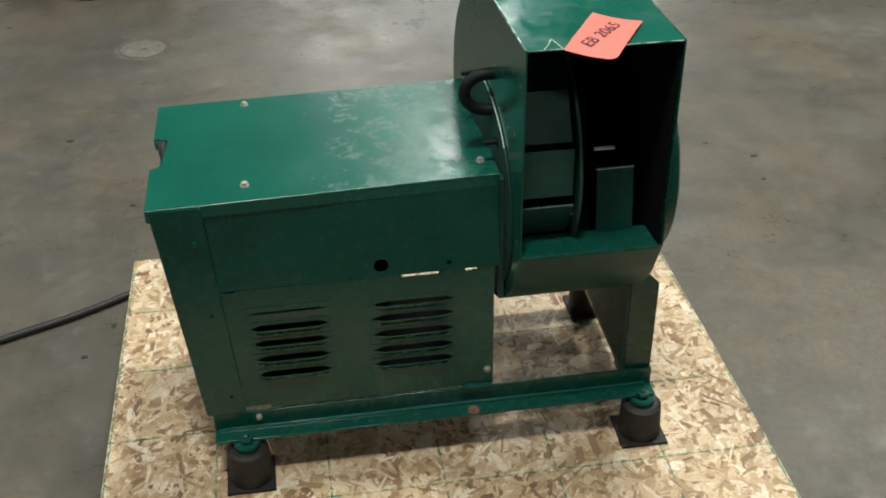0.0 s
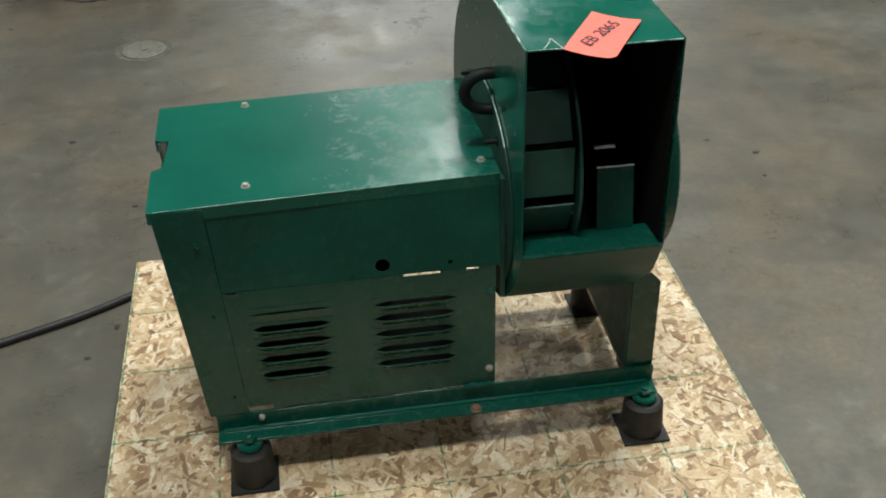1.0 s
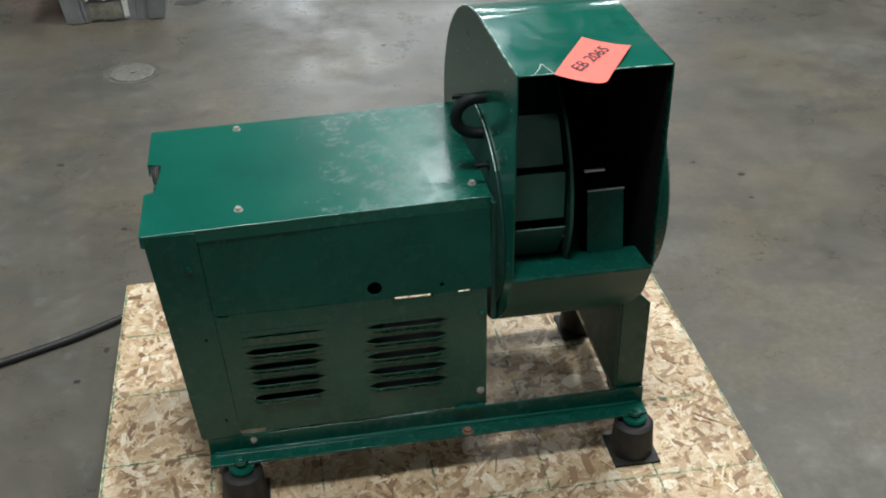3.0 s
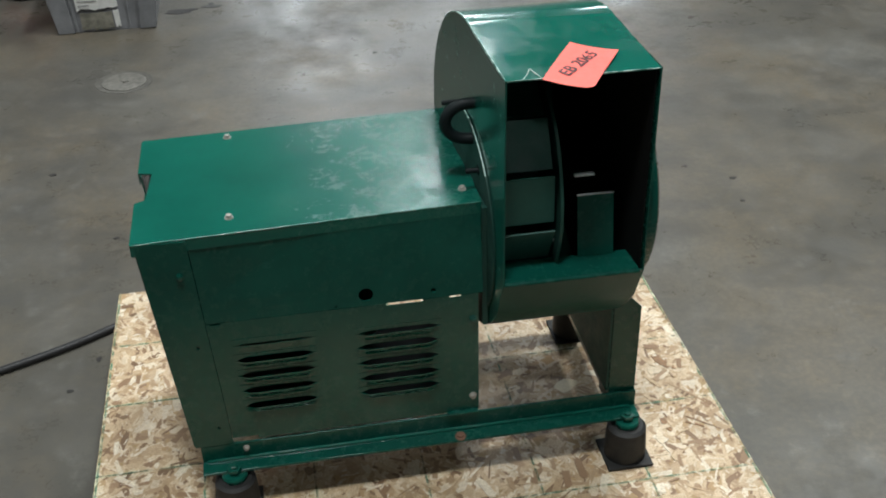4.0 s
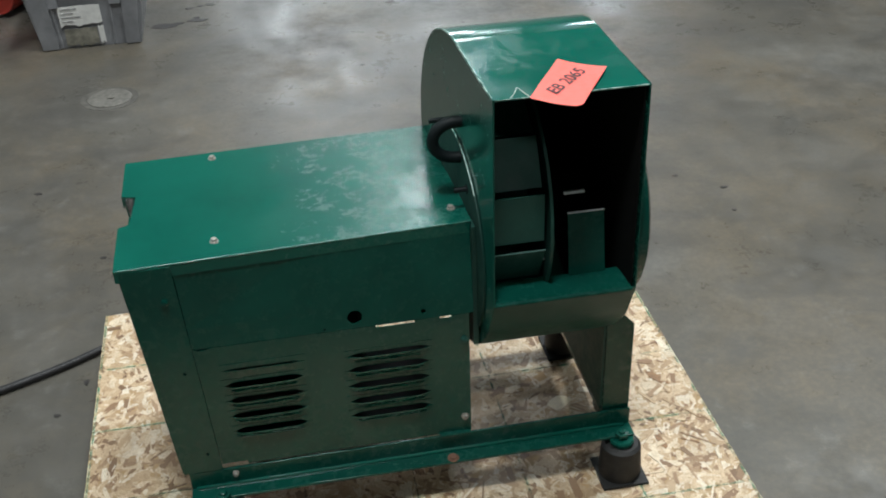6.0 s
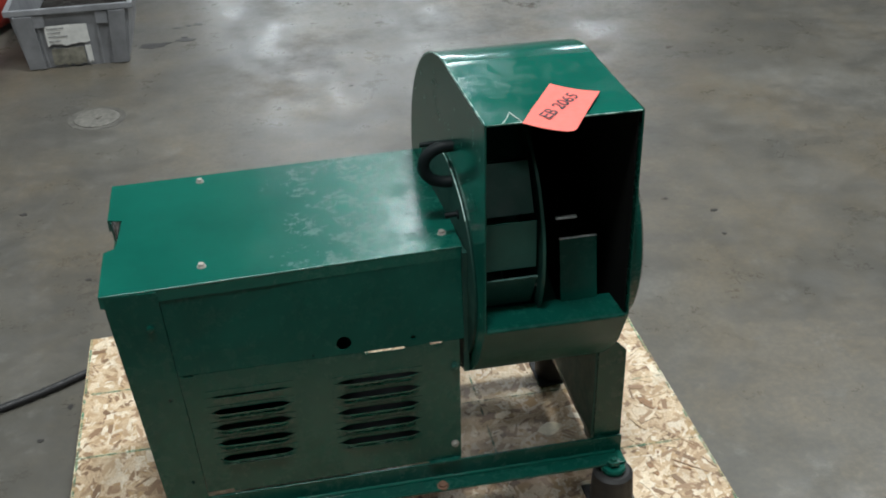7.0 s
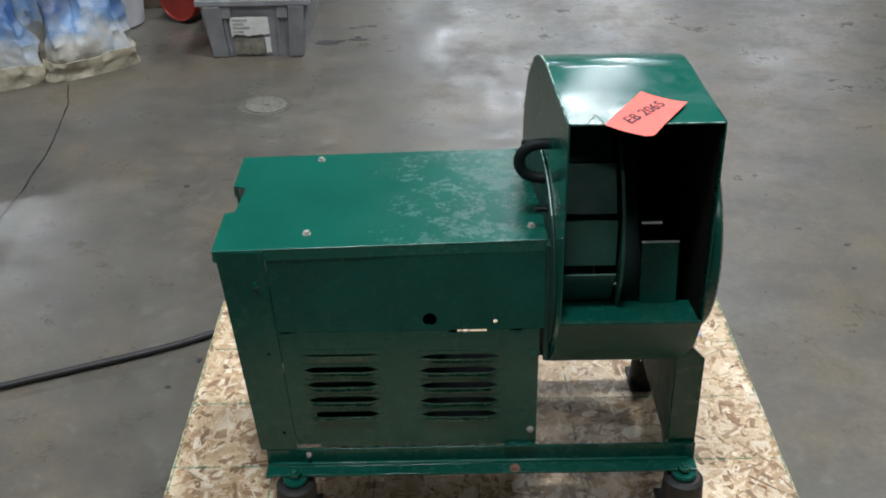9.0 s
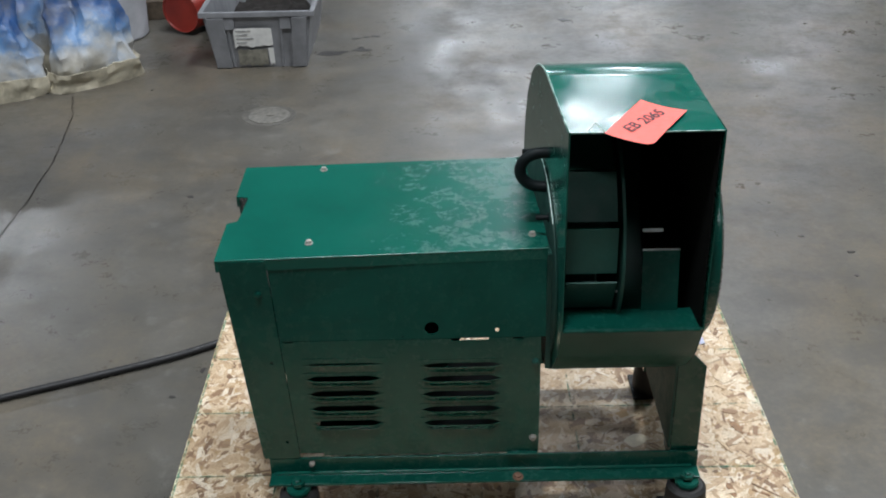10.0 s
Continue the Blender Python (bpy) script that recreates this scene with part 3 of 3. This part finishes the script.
    bmesh.ops.solidify(bm, geom=bm.faces[:], thickness=0.003)
    return bm


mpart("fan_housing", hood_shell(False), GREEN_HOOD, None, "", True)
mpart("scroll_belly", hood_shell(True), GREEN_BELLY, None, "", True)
mpart("side_plate", prism(OUT, HX0 - 0.003, HX0 - 0.0005, lambda u, v, w: (hx(w, u), u, v)), GREEN_MATT)
mpart("side_plate", prism(OUT, HX1 + 0.0005, HX1 + 0.003, lambda u, v, w: (hx(w, u), u, v)), GREEN)
# near-black sheet added on the right inner wall: the outlet's shade as colour
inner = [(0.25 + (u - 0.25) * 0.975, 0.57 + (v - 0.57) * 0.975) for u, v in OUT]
mpart("inner_shade_sheet", prism(inner, HX1 - 0.0035, HX1 - 0.0022, lambda u, v, w: (hx(w, u), u, v)), DARK, None, "added near-black sheet for the shade inside the housing")
mpart("outlet_lip", boxed(HX0, HX1 - 0.004, 0.0275, 0.095, 0.4465, 0.4495), GREEN)

edge = [(hx(HX0 - 0.0025, u) - MX, u - MY, v - 0.0005) for u, v in OUT if v > 0.7 and u < 0.4]
curve_tube("chipped_edge", edge, 0.0014, CHIPPED, blower, "chipped paint along the housing edge")
edge = [(hx(HX0 + f * (HX1 - HX0), 0.03) - MX, 0.0302 - MY, 0.8052) for f in (0.0, 0.25, 0.5, 0.75, 1.0)]
curve_tube("chipped_edge", edge, 0.0009, CHIPPED, blower, "chipped paint along the outlet edge")

# round end flange on the guard side and lifting lug
disc = [(0.26 + 0.189 * math.cos(2 * math.pi * k / 96), 0.47 + 0.189 * math.sin(2 * math.pi * k / 96)) for k in range(96)]
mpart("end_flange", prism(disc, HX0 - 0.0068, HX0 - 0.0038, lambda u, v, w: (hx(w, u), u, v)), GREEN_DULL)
# worn rim that catches light; the bright line is put in as pale paint
rim = [(0.26 + r * math.cos(radians(d)), 0.47 + r * math.sin(radians(d))) for r, ds in ((0.1897, range(78, 137, 2)), (0.1887, range(136, 77, -2))) for d in ds]
mpart("edge_glint", prism(rim, HX0 - 0.0072, HX0 - 0.0052, lambda u, v, w: (hx(w, u), u, v)), CHIPPED, None, "worn rim of the end flange with its glint painted pale")
pts = [(0.717 - 0.038 * math.sin(a), 0.205, 0.663 + 0.032 * math.cos(a)) for a in [math.pi * k / 10 for k in range(11)]]
pts = [(0.732, 0.205, 0.694)] + pts + [(0.725, 0.204, 0.631), (0.733, 0.204, 0.632)]
curve_tube("lifting_lug", [(x - MX, y - MY, z) for x, y, z in pts], 0.0098, BLACK, blower, "black iron lifting ring")

# round inlet cover on the free side
bm = bmesh.new()
lathe(bm, [(0.15, HX1 + 0.002), (0.178, HX1 + 0.002), (0.182, HX1 + 0.008), (0.182, HX1 + 0.022), (0.174, HX1 + 0.027), (0.10, HX1 + 0.027), (0.0, HX1 + 0.027)], (0, 0.222, 0.53), "X", 64)
mpart("inlet_cover", bm, GREEN, None, "", True)

# impeller: back disc, front ring and paddle blades
AY, AZ = 0.245, 0.545
bm = bmesh.new()
lathe(bm, [(0.0, 0.838), (0.19, 0.838), (0.19, 0.843), (0.0, 0.843)], (0, AY, AZ), "X", 48)
impeller = mpart("impeller_disc", bm, GREEN_IN, None, "dusty green fan wheel disc")
for k in range(12):
    a = radians(-40 + 30 * k)
    bm = boxed(0.748, 0.832, -0.041, 0.041, -0.0015, 0.0015)
    bmesh.ops.rotate(bm, verts=bm.verts, cent=(0, 0, 0), matrix=Matrix.Rotation(radians(9), 3, "X"))
    bmesh.ops.translate(bm, verts=bm.verts, vec=(0, 0, 0.172))
    bmesh.ops.rotate(bm, verts=bm.verts, cent=(0, 0, 0), matrix=Matrix.Rotation(a, 3, "X"))
    bmesh.ops.translate(bm, verts=bm.verts, vec=(0, AY, AZ))
    part("blade", under(bm, blower), GREEN_IN, impeller, "dusty green paddle blade")
bm = bmesh.new()
lathe(bm, [(0.0, 0.75), (0.05, 0.75), (0.05, 0.8375), (0.0, 0.8375)], (0, AY, AZ), "X", 24)
part("hub", under(bm, blower), GREEN_IN, impeller)
bm = boxed(0.880, 0.942, 0.088, 0.0915, 0.4497, 0.556, 0.0012)
for v in bm.verts:
    v.co.y += 0.18 * (v.co.z - 0.45)
cutoff = mpart("cutoff_plate", bm, GREEN)
# pale strips added as painted glints on the cutoff, ledge and blade edge
part("edge_glint", under(boxed(0.8795, 0.9425, 0.1065, 0.1112, 0.5562, 0.5578, 0.0005), blower), EDGE_GLINT, cutoff, "pale strip painting the glint on the cutoff edge")
mpart("cutoff_ledge", boxed(0.884, 0.919, 0.142, 0.149, 0.572, 0.576, 0.001), EDGE_GLINT)
mpart("blade_edge_glint", boxed(0.7465, 0.839, 0.0885, 0.0915, 0.486, 0.4905, 0.0008), EDGE_GLINT, None, "added pale bar for the glint of a lit blade edge")
# sheet edges and small marks on the housing
curve_tube("scratch", [(x - MX, y - MY, z) for x, y, z in ((0.765, 0.031, 0.806), (0.777, 0.045, 0.8085), (0.781, 0.06, 0.8108), (0.787, 0.042, 0.8085), (0.793, 0.031, 0.8065))], 0.00055, SCRATCH, blower, "pale scratch in the paint")
for x, y, z in ((0.705, 0.165, 0.592), (0.69, 0.30, 0.655)):
    bm = bmesh.new()
    tube(bm, (x, y, z), (0.7325, y, z), 0.0045, seg=10)
    lathe(bm, [(0.0085, 0.7245), (0.0085, 0.731)], (0, y, z), "X", 6)
    mpart("stud", bm, BLACK)

# ---- orange card lying on the fan housing ----
tag_at = Vector((0.859, 0.054, 0.8100))
card = thing("inventory_tag", "bright orange paper tag with handwritten number on the fan housing", "tag", at=tag_at)
U = Vector((0.551, 0.834, 0.058)).normalized()
V = Vector((-0.85, 0.525, 0.036)).normalized()
CL, CW = 0.127, 0.0762
bm = bmesh.new()
NU, NV = 14, 8
rows = []
for j in range(NV + 1):
    row = []
    for i in range(NU + 1):
        a, b = i / NU - 0.5, j / NV - 0.5
        # clipped corner where the card hangs over the edge, faint curl along its length
        if i == 0 and j == 0:
            a, b = a + 0.03, b + 0.03
        p = U * a * CL + V * b * CW
        row.append(bm.verts.new((p.x, p.y, p.z + 0.0025 * (4 * b * b) - 0.0035 * max(0.0, -a - 0.2) * 2)))
    rows.append(row)
for lo, hi in zip(rows, rows[1:]):
    for i in range(NU):
        bm.faces.new((lo[i], lo[i + 1], hi[i + 1], hi[i]))
bmesh.ops.recalc_face_normals(bm, faces=bm.faces)
bmesh.ops.solidify(bm, geom=bm.faces[:], thickness=0.0005)
smooth(part("card", bm, ORANGE, card))


def writing(text, size, material, parent, origin, u, v, label=""):
    cu = bpy.data.curves.new("writing", "FONT")
    cu.body, cu.size, cu.align_x, cu.align_y, cu.offset = text, size, "CENTER", "CENTER", 0.0004
    tmp = new("writing", cu)
    me = bpy.data.meshes.new_from_object(tmp)
    bpy.data.objects.remove(tmp)
    w = u.cross(v)
    m = Matrix((u, v, w)).transposed().to_4x4()
    m.translation = origin
    me.transform(m)
    me.materials.clear()
    me.materials.append(material)
    ob = new("writing", me)
    ob.parent = parent
    return tagged(ob, label)


# the hand runs a little askew to the card's long side
u3 = (U * math.cos(radians(-13)) + V * math.sin(radians(-13))).normalized()
v3 = (V * math.cos(radians(-13)) - U * math.sin(radians(-13)) + U * 0.12).normalized()
writing("EB 2065", 0.0262, INK, card, Vector((-0.002, 0.005, 0.0018)), u3, v3 * 1.1, "black marker handwriting")

# ---- power cord on the floor ----
cord = [(-1.6, 0.22), (-1.1, 0.38), (-0.8, 0.51), (-0.526, 0.623), (-0.28, 0.722), (-0.13, 0.785), (-0.03, 0.845), (0.12, 0.93), (0.4, 0.99), (0.8, 0.97)]
tagged(curve_tube("power_cord", [(x, y, FLOOR + 0.0095) for x, y in cord], 0.0092, CORD), "thick black rubber power cord lying on the concrete", "cord")


# ---- floor fittings and marks ----
drain = thing("floor_drain", "worn round metal cleanout cap set in the concrete floor", "drain", at=(-0.112, 2.365, FLOOR))
bm = bmesh.new()
lathe(bm, [(0.0, 0.004), (0.07, 0.004), (0.078, 0.0025), (0.08, -0.01), (0.0, -0.01)], (0, 0, 0), "Z", 36)
part("cap", bm, CAPM, drain)
bm = bmesh.new()
lathe(bm, [(0.081, -0.01), (0.081, 0.001), (0.1, 0.0012), (0.103, -0.01)], (0, 0, 0), "Z", 36)
part("ring", bm, RINGM, drain)
bm = bmesh.new()
lathe(bm, [(0.012, 0.0041), (0.014, 0.0065), (0.0, 0.0065)], (0.004, 0, 0), "Z", 8)
part("plug_nut", bm, CAPM, drain)


def stain(x, y, rx, ry, seed):
    rng = random.Random(seed)
    pts, n = [], 18
    for i in range(n):
        a = 2 * math.pi * i / n
        k = rng.uniform(0.65, 1.15)
        pts.append((x + rx * k * math.cos(a), y + ry * k * math.sin(a)))
    ob = part("oil_stain", prism(pts, FLOOR - 0.003, FLOOR + 0.0012, lambda u, v, w: (u, v, w)), STAIN)
    return tagged(ob, "dark oil stain on the concrete floor", "stain", "stains by the tote", "structure")


for k, (x, y, rx, ry) in enumerate(((0.06, 3.05, 0.05, 0.034), (0.115, 3.065, 0.022, 0.014), (0.19, 3.085, 0.042, 0.02), (0.19, 3.12, 0.014, 0.012), (0.245, 3.265, 0.022, 0.018), (0.205, 3.255, 0.012, 0.012), (0.16, 3.24, 0.018, 0.012), (1.105, 3.44, 0.032, 0.022), (1.71, 1.25, 0.012, 0.008), (1.685, 1.12, 0.008, 0.006), (1.60, 1.35, 0.007, 0.006),
                                    (-0.279, 1.696, 0.011, 0.009), (-0.114, 0.628, 0.008, 0.007), (-0.06, 0.735, 0.007, 0.012), (0.796, 2.44, 0.009, 0.007), (-0.06, 1.28, 0.008, 0.007), (-0.62, 2.66, 0.008, 0.007))):
    stain(x, y, rx, ry, k)

joint = [(-0.92, 2.6), (-0.899, 2.51), (-0.865, 2.417), (-0.84, 2.2), (-0.815, 2.0), (-0.806, 1.72), (-0.812, 1.45), (-0.82, 1.1), (-0.80, 0.8)]
rng = random.Random(8)
bm = bmesh.new()
prev = None
for (xa, ya), (xb, yb) in zip(joint, joint[1:]):
    for k in range(5):
        f = k / 5
        x, y, w = xa + (xb - xa) * f + rng.uniform(-0.003, 0.003), ya + (yb - ya) * f, rng.uniform(0.0007, 0.0022)
        cur = (bm.verts.new((x - w, y, FLOOR + 0.0008)), bm.verts.new((x + w, y, FLOOR + 0.0008)))
        if prev:
            bm.faces.new((prev[0], prev[1], cur[1], cur[0]))
        prev = cur
bmesh.ops.solidify(bm, geom=bm.faces[:], thickness=0.003)
tagged(part("floor_crack", bm, JOINT), "thin dirty crack in the concrete floor", "crack", kind="structure")


# ---- grey tote ----
def tote():
    root = thing("plastic_tote", "scuffed grey plastic stacking tote with torn paper label", "tote", at=(-0.21, 2.9, FLOOR))
    h, wb, wt, dep, t = 0.245, 0.188, 0.222, 0.6, 0.005
    bm = bmesh.new()

    def ring(w, y0, y1, z):
        return [bm.verts.new(p) for p in ((-w, y0, z), (w, y0, z), (w, y1, z), (-w, y1, z))]

    loops = [ring(wb, 0, dep, 0.0), ring(wt, -0.028, dep + 0.028, h), ring(wt - t, -0.028 + t, dep + 0.028 - t, h), ring(wb - t, t, dep - t, 0.008)]
    for lo, hi in zip(loops, loops[1:]):
        for i in range(4):
            j = (i + 1) % 4
            bm.faces.new((lo[i], lo[j], hi[j], hi[i]))
    bm.faces.new(loops[0][::-1])
    bm.faces.new(loops[-1])
    bmesh.ops.recalc_face_normals(bm, faces=bm.faces)
    part("body", bm, TOTE, root)
    bm = bmesh.new()
    y0, y1 = -0.04, dep + 0.04
    for x0, x1, a, b in ((-wt - 0.014, wt + 0.014, y0, y0 + 0.014), (-wt - 0.014, wt + 0.014, y1 - 0.014, y1), (-wt - 0.014, -wt + 0.0, y0 + 0.0145, y1 - 0.0145), (wt, wt + 0.014, y0 + 0.0145, y1 - 0.0145)):
        box(bm, x0, x1, a, b, h - 0.02, h + 0.003, 0.003)
    part("rim", bm, TOTE, root)
    # corner pilasters, ribs and the two small brackets under the rim
    for x0, x1, dep_out in ((-0.186, -0.122, 0.016), (0.128, 0.186, 0.016), (-0.118, -0.108, 0.008), (0.085, 0.093, 0.008)):
        bm = boxed(x0, x1, -dep_out, -0.001, 0.003, h - 0.022, 0.003)
        for v in bm.verts:
            v.co.y -= 0.028 * v.co.z / h
            v.co.x *= 1 + 0.12 * v.co.z / h
        part("rib", bm, TOTE, root)
    for x in (-0.14, 0.092):
        bm = boxed(x, x + 0.045, -0.034, -0.024, 0.172, h - 0.022, 0.003)
        part("bracket", bm, TOTE, root)
    for x0, x1, z0, z1, lm in ((-0.102, 0.055, 0.092, 0.178, LABELM), (-0.092, 0.03, 0.008, 0.085, RESIDUE), (0.034, 0.056, 0.012, 0.09, LABELM)):
        rng = random.Random(int(z0 * 1000))
        n, pts = 9, []
        for i in range(n + 1):
            pts.append((x0 + (x1 - x0) * i / n, z1 + rng.uniform(-0.004, 0.001)))
        for i in range(n, -1, -1):
            pts.append((x0 + (x1 - x0) * i / n + rng.uniform(-0.002, 0.002), z0 + rng.uniform(-0.003, 0.012)))
        bm = prism(pts, -0.0098, -0.0088, lambda u, v, w: (u, w - 0.028 * v / h, v))
        part("label", bm, lm, root, "torn white paper label" if lm is LABELM else "grey label residue")
    for k in range(4):
        z = 0.166 - 0.017 * k
        x1 = (-0.03, -0.045, -0.02, -0.05)[k]
        bm = boxed(-0.092, x1, -0.0112 - 0.028 * z / h, -0.0101 - 0.028 * z / h, z - 0.003, z + 0.002)
        part("print_line", bm, PRINT, root, "unreadable dark print")
    return root


tote()

# lumpy dark sheet added to give the tote its dark inside
bm, nx, ny = bmesh.new(), 22, 30
tote_filler = [[bm.verts.new((-0.17 + 0.34 * i / nx, 0.03 + 0.54 * j / ny, 0.17 + 0.05 * noise.noise(Vector((i * 0.3, j * 0.25, 4.0))) - 0.09 * (abs(2 * i / nx - 1) ** 6 + abs(2 * j / ny - 1) ** 6))) for i in range(nx + 1)] for j in range(ny + 1)]
for j in range(ny):
    for i in range(nx):
        bm.faces.new((tote_filler[j][i], tote_filler[j][i + 1], tote_filler[j + 1][i + 1], tote_filler[j + 1][i]))
for p in [v for v in bm.verts]:
    p.co.z = max(p.co.z, 0.012)
bmesh.ops.solidify(bm, geom=bm.faces[:], thickness=0.004)
ob = smooth(part("tote_filler", bm, FILLERM), 40)
ob.location = (-0.21, 2.9, FLOOR)
tagged(ob, "added dark brown filler for the dark inside of the grey tote", "rags")

# ---- red pail on its side ----
pail = thing("red_pail", "red plastic pail lying on its side on the floor", "pail", at=(-0.63, 3.33, FLOOR))
bm = bmesh.new()
lathe(bm, [(0.0, 0.003), (0.086, 0.003), (0.088, 0.0), (0.094, 0.0), (0.096, 0.004), (0.112, 0.29), (0.118, 0.292), (0.118, 0.306), (0.108, 0.306), (0.09, 0.02), (0.0, 0.018)], (0, 0, 0), "Y", 40)
bmesh.ops.rotate(bm, verts=bm.verts, cent=(0, 0, 0), matrix=Matrix.Rotation(radians(-24), 3, "Z") @ Matrix.Rotation(radians(2), 3, "X"))
bmesh.ops.translate(bm, verts=bm.verts, vec=(0, 0, 0.109))
smooth(part("pail_body", bm, RED, pail))


# ---- sacks ----
def sack_shell(seed, w, d, h, z0, z1, nv, puff):
    """Part of a sack's crumpled wall between two heights."""
    rng = random.Random(seed)
    off = Vector((rng.uniform(0, 9), rng.uniform(0, 9), rng.uniform(0, 9)))
    bm, rings, nu = bmesh.new(), [], 84
    for j in range(nv + 1):
        z = z0 + (z1 - z0) * j / nv
        f = z / h
        ww = w * (1.0 - 0.42 * f ** 1.2) * (0.93 + 0.1 * min(1, f * 9))
        dd = d * (0.75 + 0.45 * math.sin(math.pi * min(1, f * 1.3 + 0.05))) * (1 - 0.25 * f)
        ring = []
        for i in range(nu):
            a = 2 * math.pi * i / nu
            ca, sa = math.cos(a), math.sin(a)
            px, py = ww * math.copysign(abs(ca) ** 0.62, ca), dd * math.copysign(abs(sa) ** 0.75, sa)
            q = Vector((px, py, z))
            s = Vector((q.x, q.y, q.z * 0.45))
            n1 = noise.noise(s * 5 + off) * 0.04 - abs(noise.noise(s * 8 - off)) * 0.085 - abs(noise.noise(q * 17 - off)) * 0.022
            k = 1 + (n1 * min(1, 0.35 + f * 8) + puff * (0.7 + 0.7 * noise.noise(q * 9 + off * 3))) / 0.16
            rise = noise.noise(q * 9 + off * 2) * 0.02 if z > 0 else 0.0
            ring.append(bm.verts.new((px * k, py * k + 0.18 * z * f, max(0.0, z + rise))))
        rings.append(ring)
    for lo, hi in zip(rings, rings[1:]):
        for i in range(nu):
            k = (i + 1) % nu
            bm.faces.new((lo[i], lo[k], hi[k], hi[i]))
    return bm, rings


def sack(x, y, turn, seed, w=0.205, d=0.12, h=0.46):
    root = thing("sack", "dusty white and blue printed plastic sack standing on concrete", "sack", "sacks by the wall", at=(x, y, FLOOR))
    root.rotation_euler = (0, 0, radians(turn))
    bm, rings = sack_shell(seed, w, d, h, 0.0, h, 44, 0.0)
    bm.faces.new(rings[0][::-1])
    bm.faces.new(rings[-1])
    bmesh.ops.recalc_face_normals(bm, faces=bm.faces)
    smooth(part("sack_body", bm, SACK, root), 24)
    bm, rings = sack_shell(seed, w, d, h, 0.0, 0.085, 10, 0.012)
    bmesh.ops.recalc_face_normals(bm, faces=bm.faces)
    bmesh.ops.solidify(bm, geom=bm.faces[:], thickness=0.004)
    smooth(part("bottom_fold", bm, FOLD, root, "crumpled cream bottom fold"), 24)
    return root


sack(-0.88, 2.80, 40, 3, 0.215)
sack(-1.235, 2.63, 20, 7, 0.215)
sack(-1.10, 2.98, 28, 12, 0.24, 0.12, 0.56)

# pale drum behind the sacks
bm = bmesh.new()
lathe(bm, [(0.0, 0.0), (0.13, 0.0), (0.14, 0.01), (0.15, 0.2), (0.155, 0.42), (0.158, 0.425), (0.158, 0.44), (0.0, 0.445)], (0, 0, 0), "Z", 36)
ob = smooth(part("plastic_drum", bm, DRUM))
ob.location = (-0.935, 3.36, FLOOR)
tagged(ob, "pale grey plastic drum standing behind the sacks", "drum")

# timber block on the floor between the sacks and the pail
ob = part("timber_block", boxed(-0.12, 0.12, -0.045, 0.045, 0.0, 0.09, 0.004), OLDWOOD)
ob.matrix_world = pose(-0.80, 3.62, FLOOR, 0, 0, 12)
tagged(ob, "short rough timber block on the concrete floor", "timber")

# scrap of film on the deck behind the fan
bm = bmesh.new()
n = 7
g = [[bm.verts.new((1.108 + 0.04 * i / n, 0.63 + 0.03 * j / n, 0.0012 + 0.006 * abs(noise.noise(Vector((i * 0.9, j * 0.9, 2.0)))))) for i in range(n + 1)] for j in range(n + 1)]
for j in range(n):
    for i in range(n):
        bm.faces.new((g[j][i], g[j][i + 1], g[j + 1][i + 1], g[j + 1][i]))
bmesh.ops.solidify(bm, geom=bm.faces[:], thickness=0.0006)
tagged(part("film_scrap", bm, SCRAPM), "crumpled white and blue plastic film scrap on the deck", "scrap")

# ---- the strands on the near part of the deck, one by one ----
rng = random.Random(21)
slivers = []
for k in range(20):
    bm = bmesh.new()
    pts = strand_outline(rng, rng.uniform(0.016, 0.058), rng.uniform(0.004, 0.016))
    top = [bm.verts.new((u, w, 0.0003)) for u, w in pts]
    low = [bm.verts.new((u * 1.01, w * 1.03, -0.0003)) for u, w in pts]
    bm.faces.new(top)
    for i in range(len(top)):
        j = (i + 1) % len(top)
        bm.faces.new((low[i], low[j], top[j], top[i]))
    me = bpy.data.meshes.new("strand")
    bm.to_mesh(me)
    bm.free()
    me.materials.append(STRAND_LOOSE)
    slivers.append(me)
for k in range(300):
    ob = new("strand", slivers[k % len(slivers)])
    x, y = rng.uniform(BX0 + 0.04, BX1 - 0.04), rng.uniform(-0.25, 0.06)
    if k % 3 == 0:
        x, y = rng.uniform(1.04, BX1 - 0.03), rng.uniform(0.06, 0.6)
    ob.parent = skid
    ob.matrix_local = pose(x - skid.location.x, y - skid.location.y, rng.uniform(0.0002, 0.0005) - FLOOR, rng.uniform(-0.6, 0.6), rng.uniform(-0.3, 0.3), rng.uniform(0, 180))
    tagged(ob)
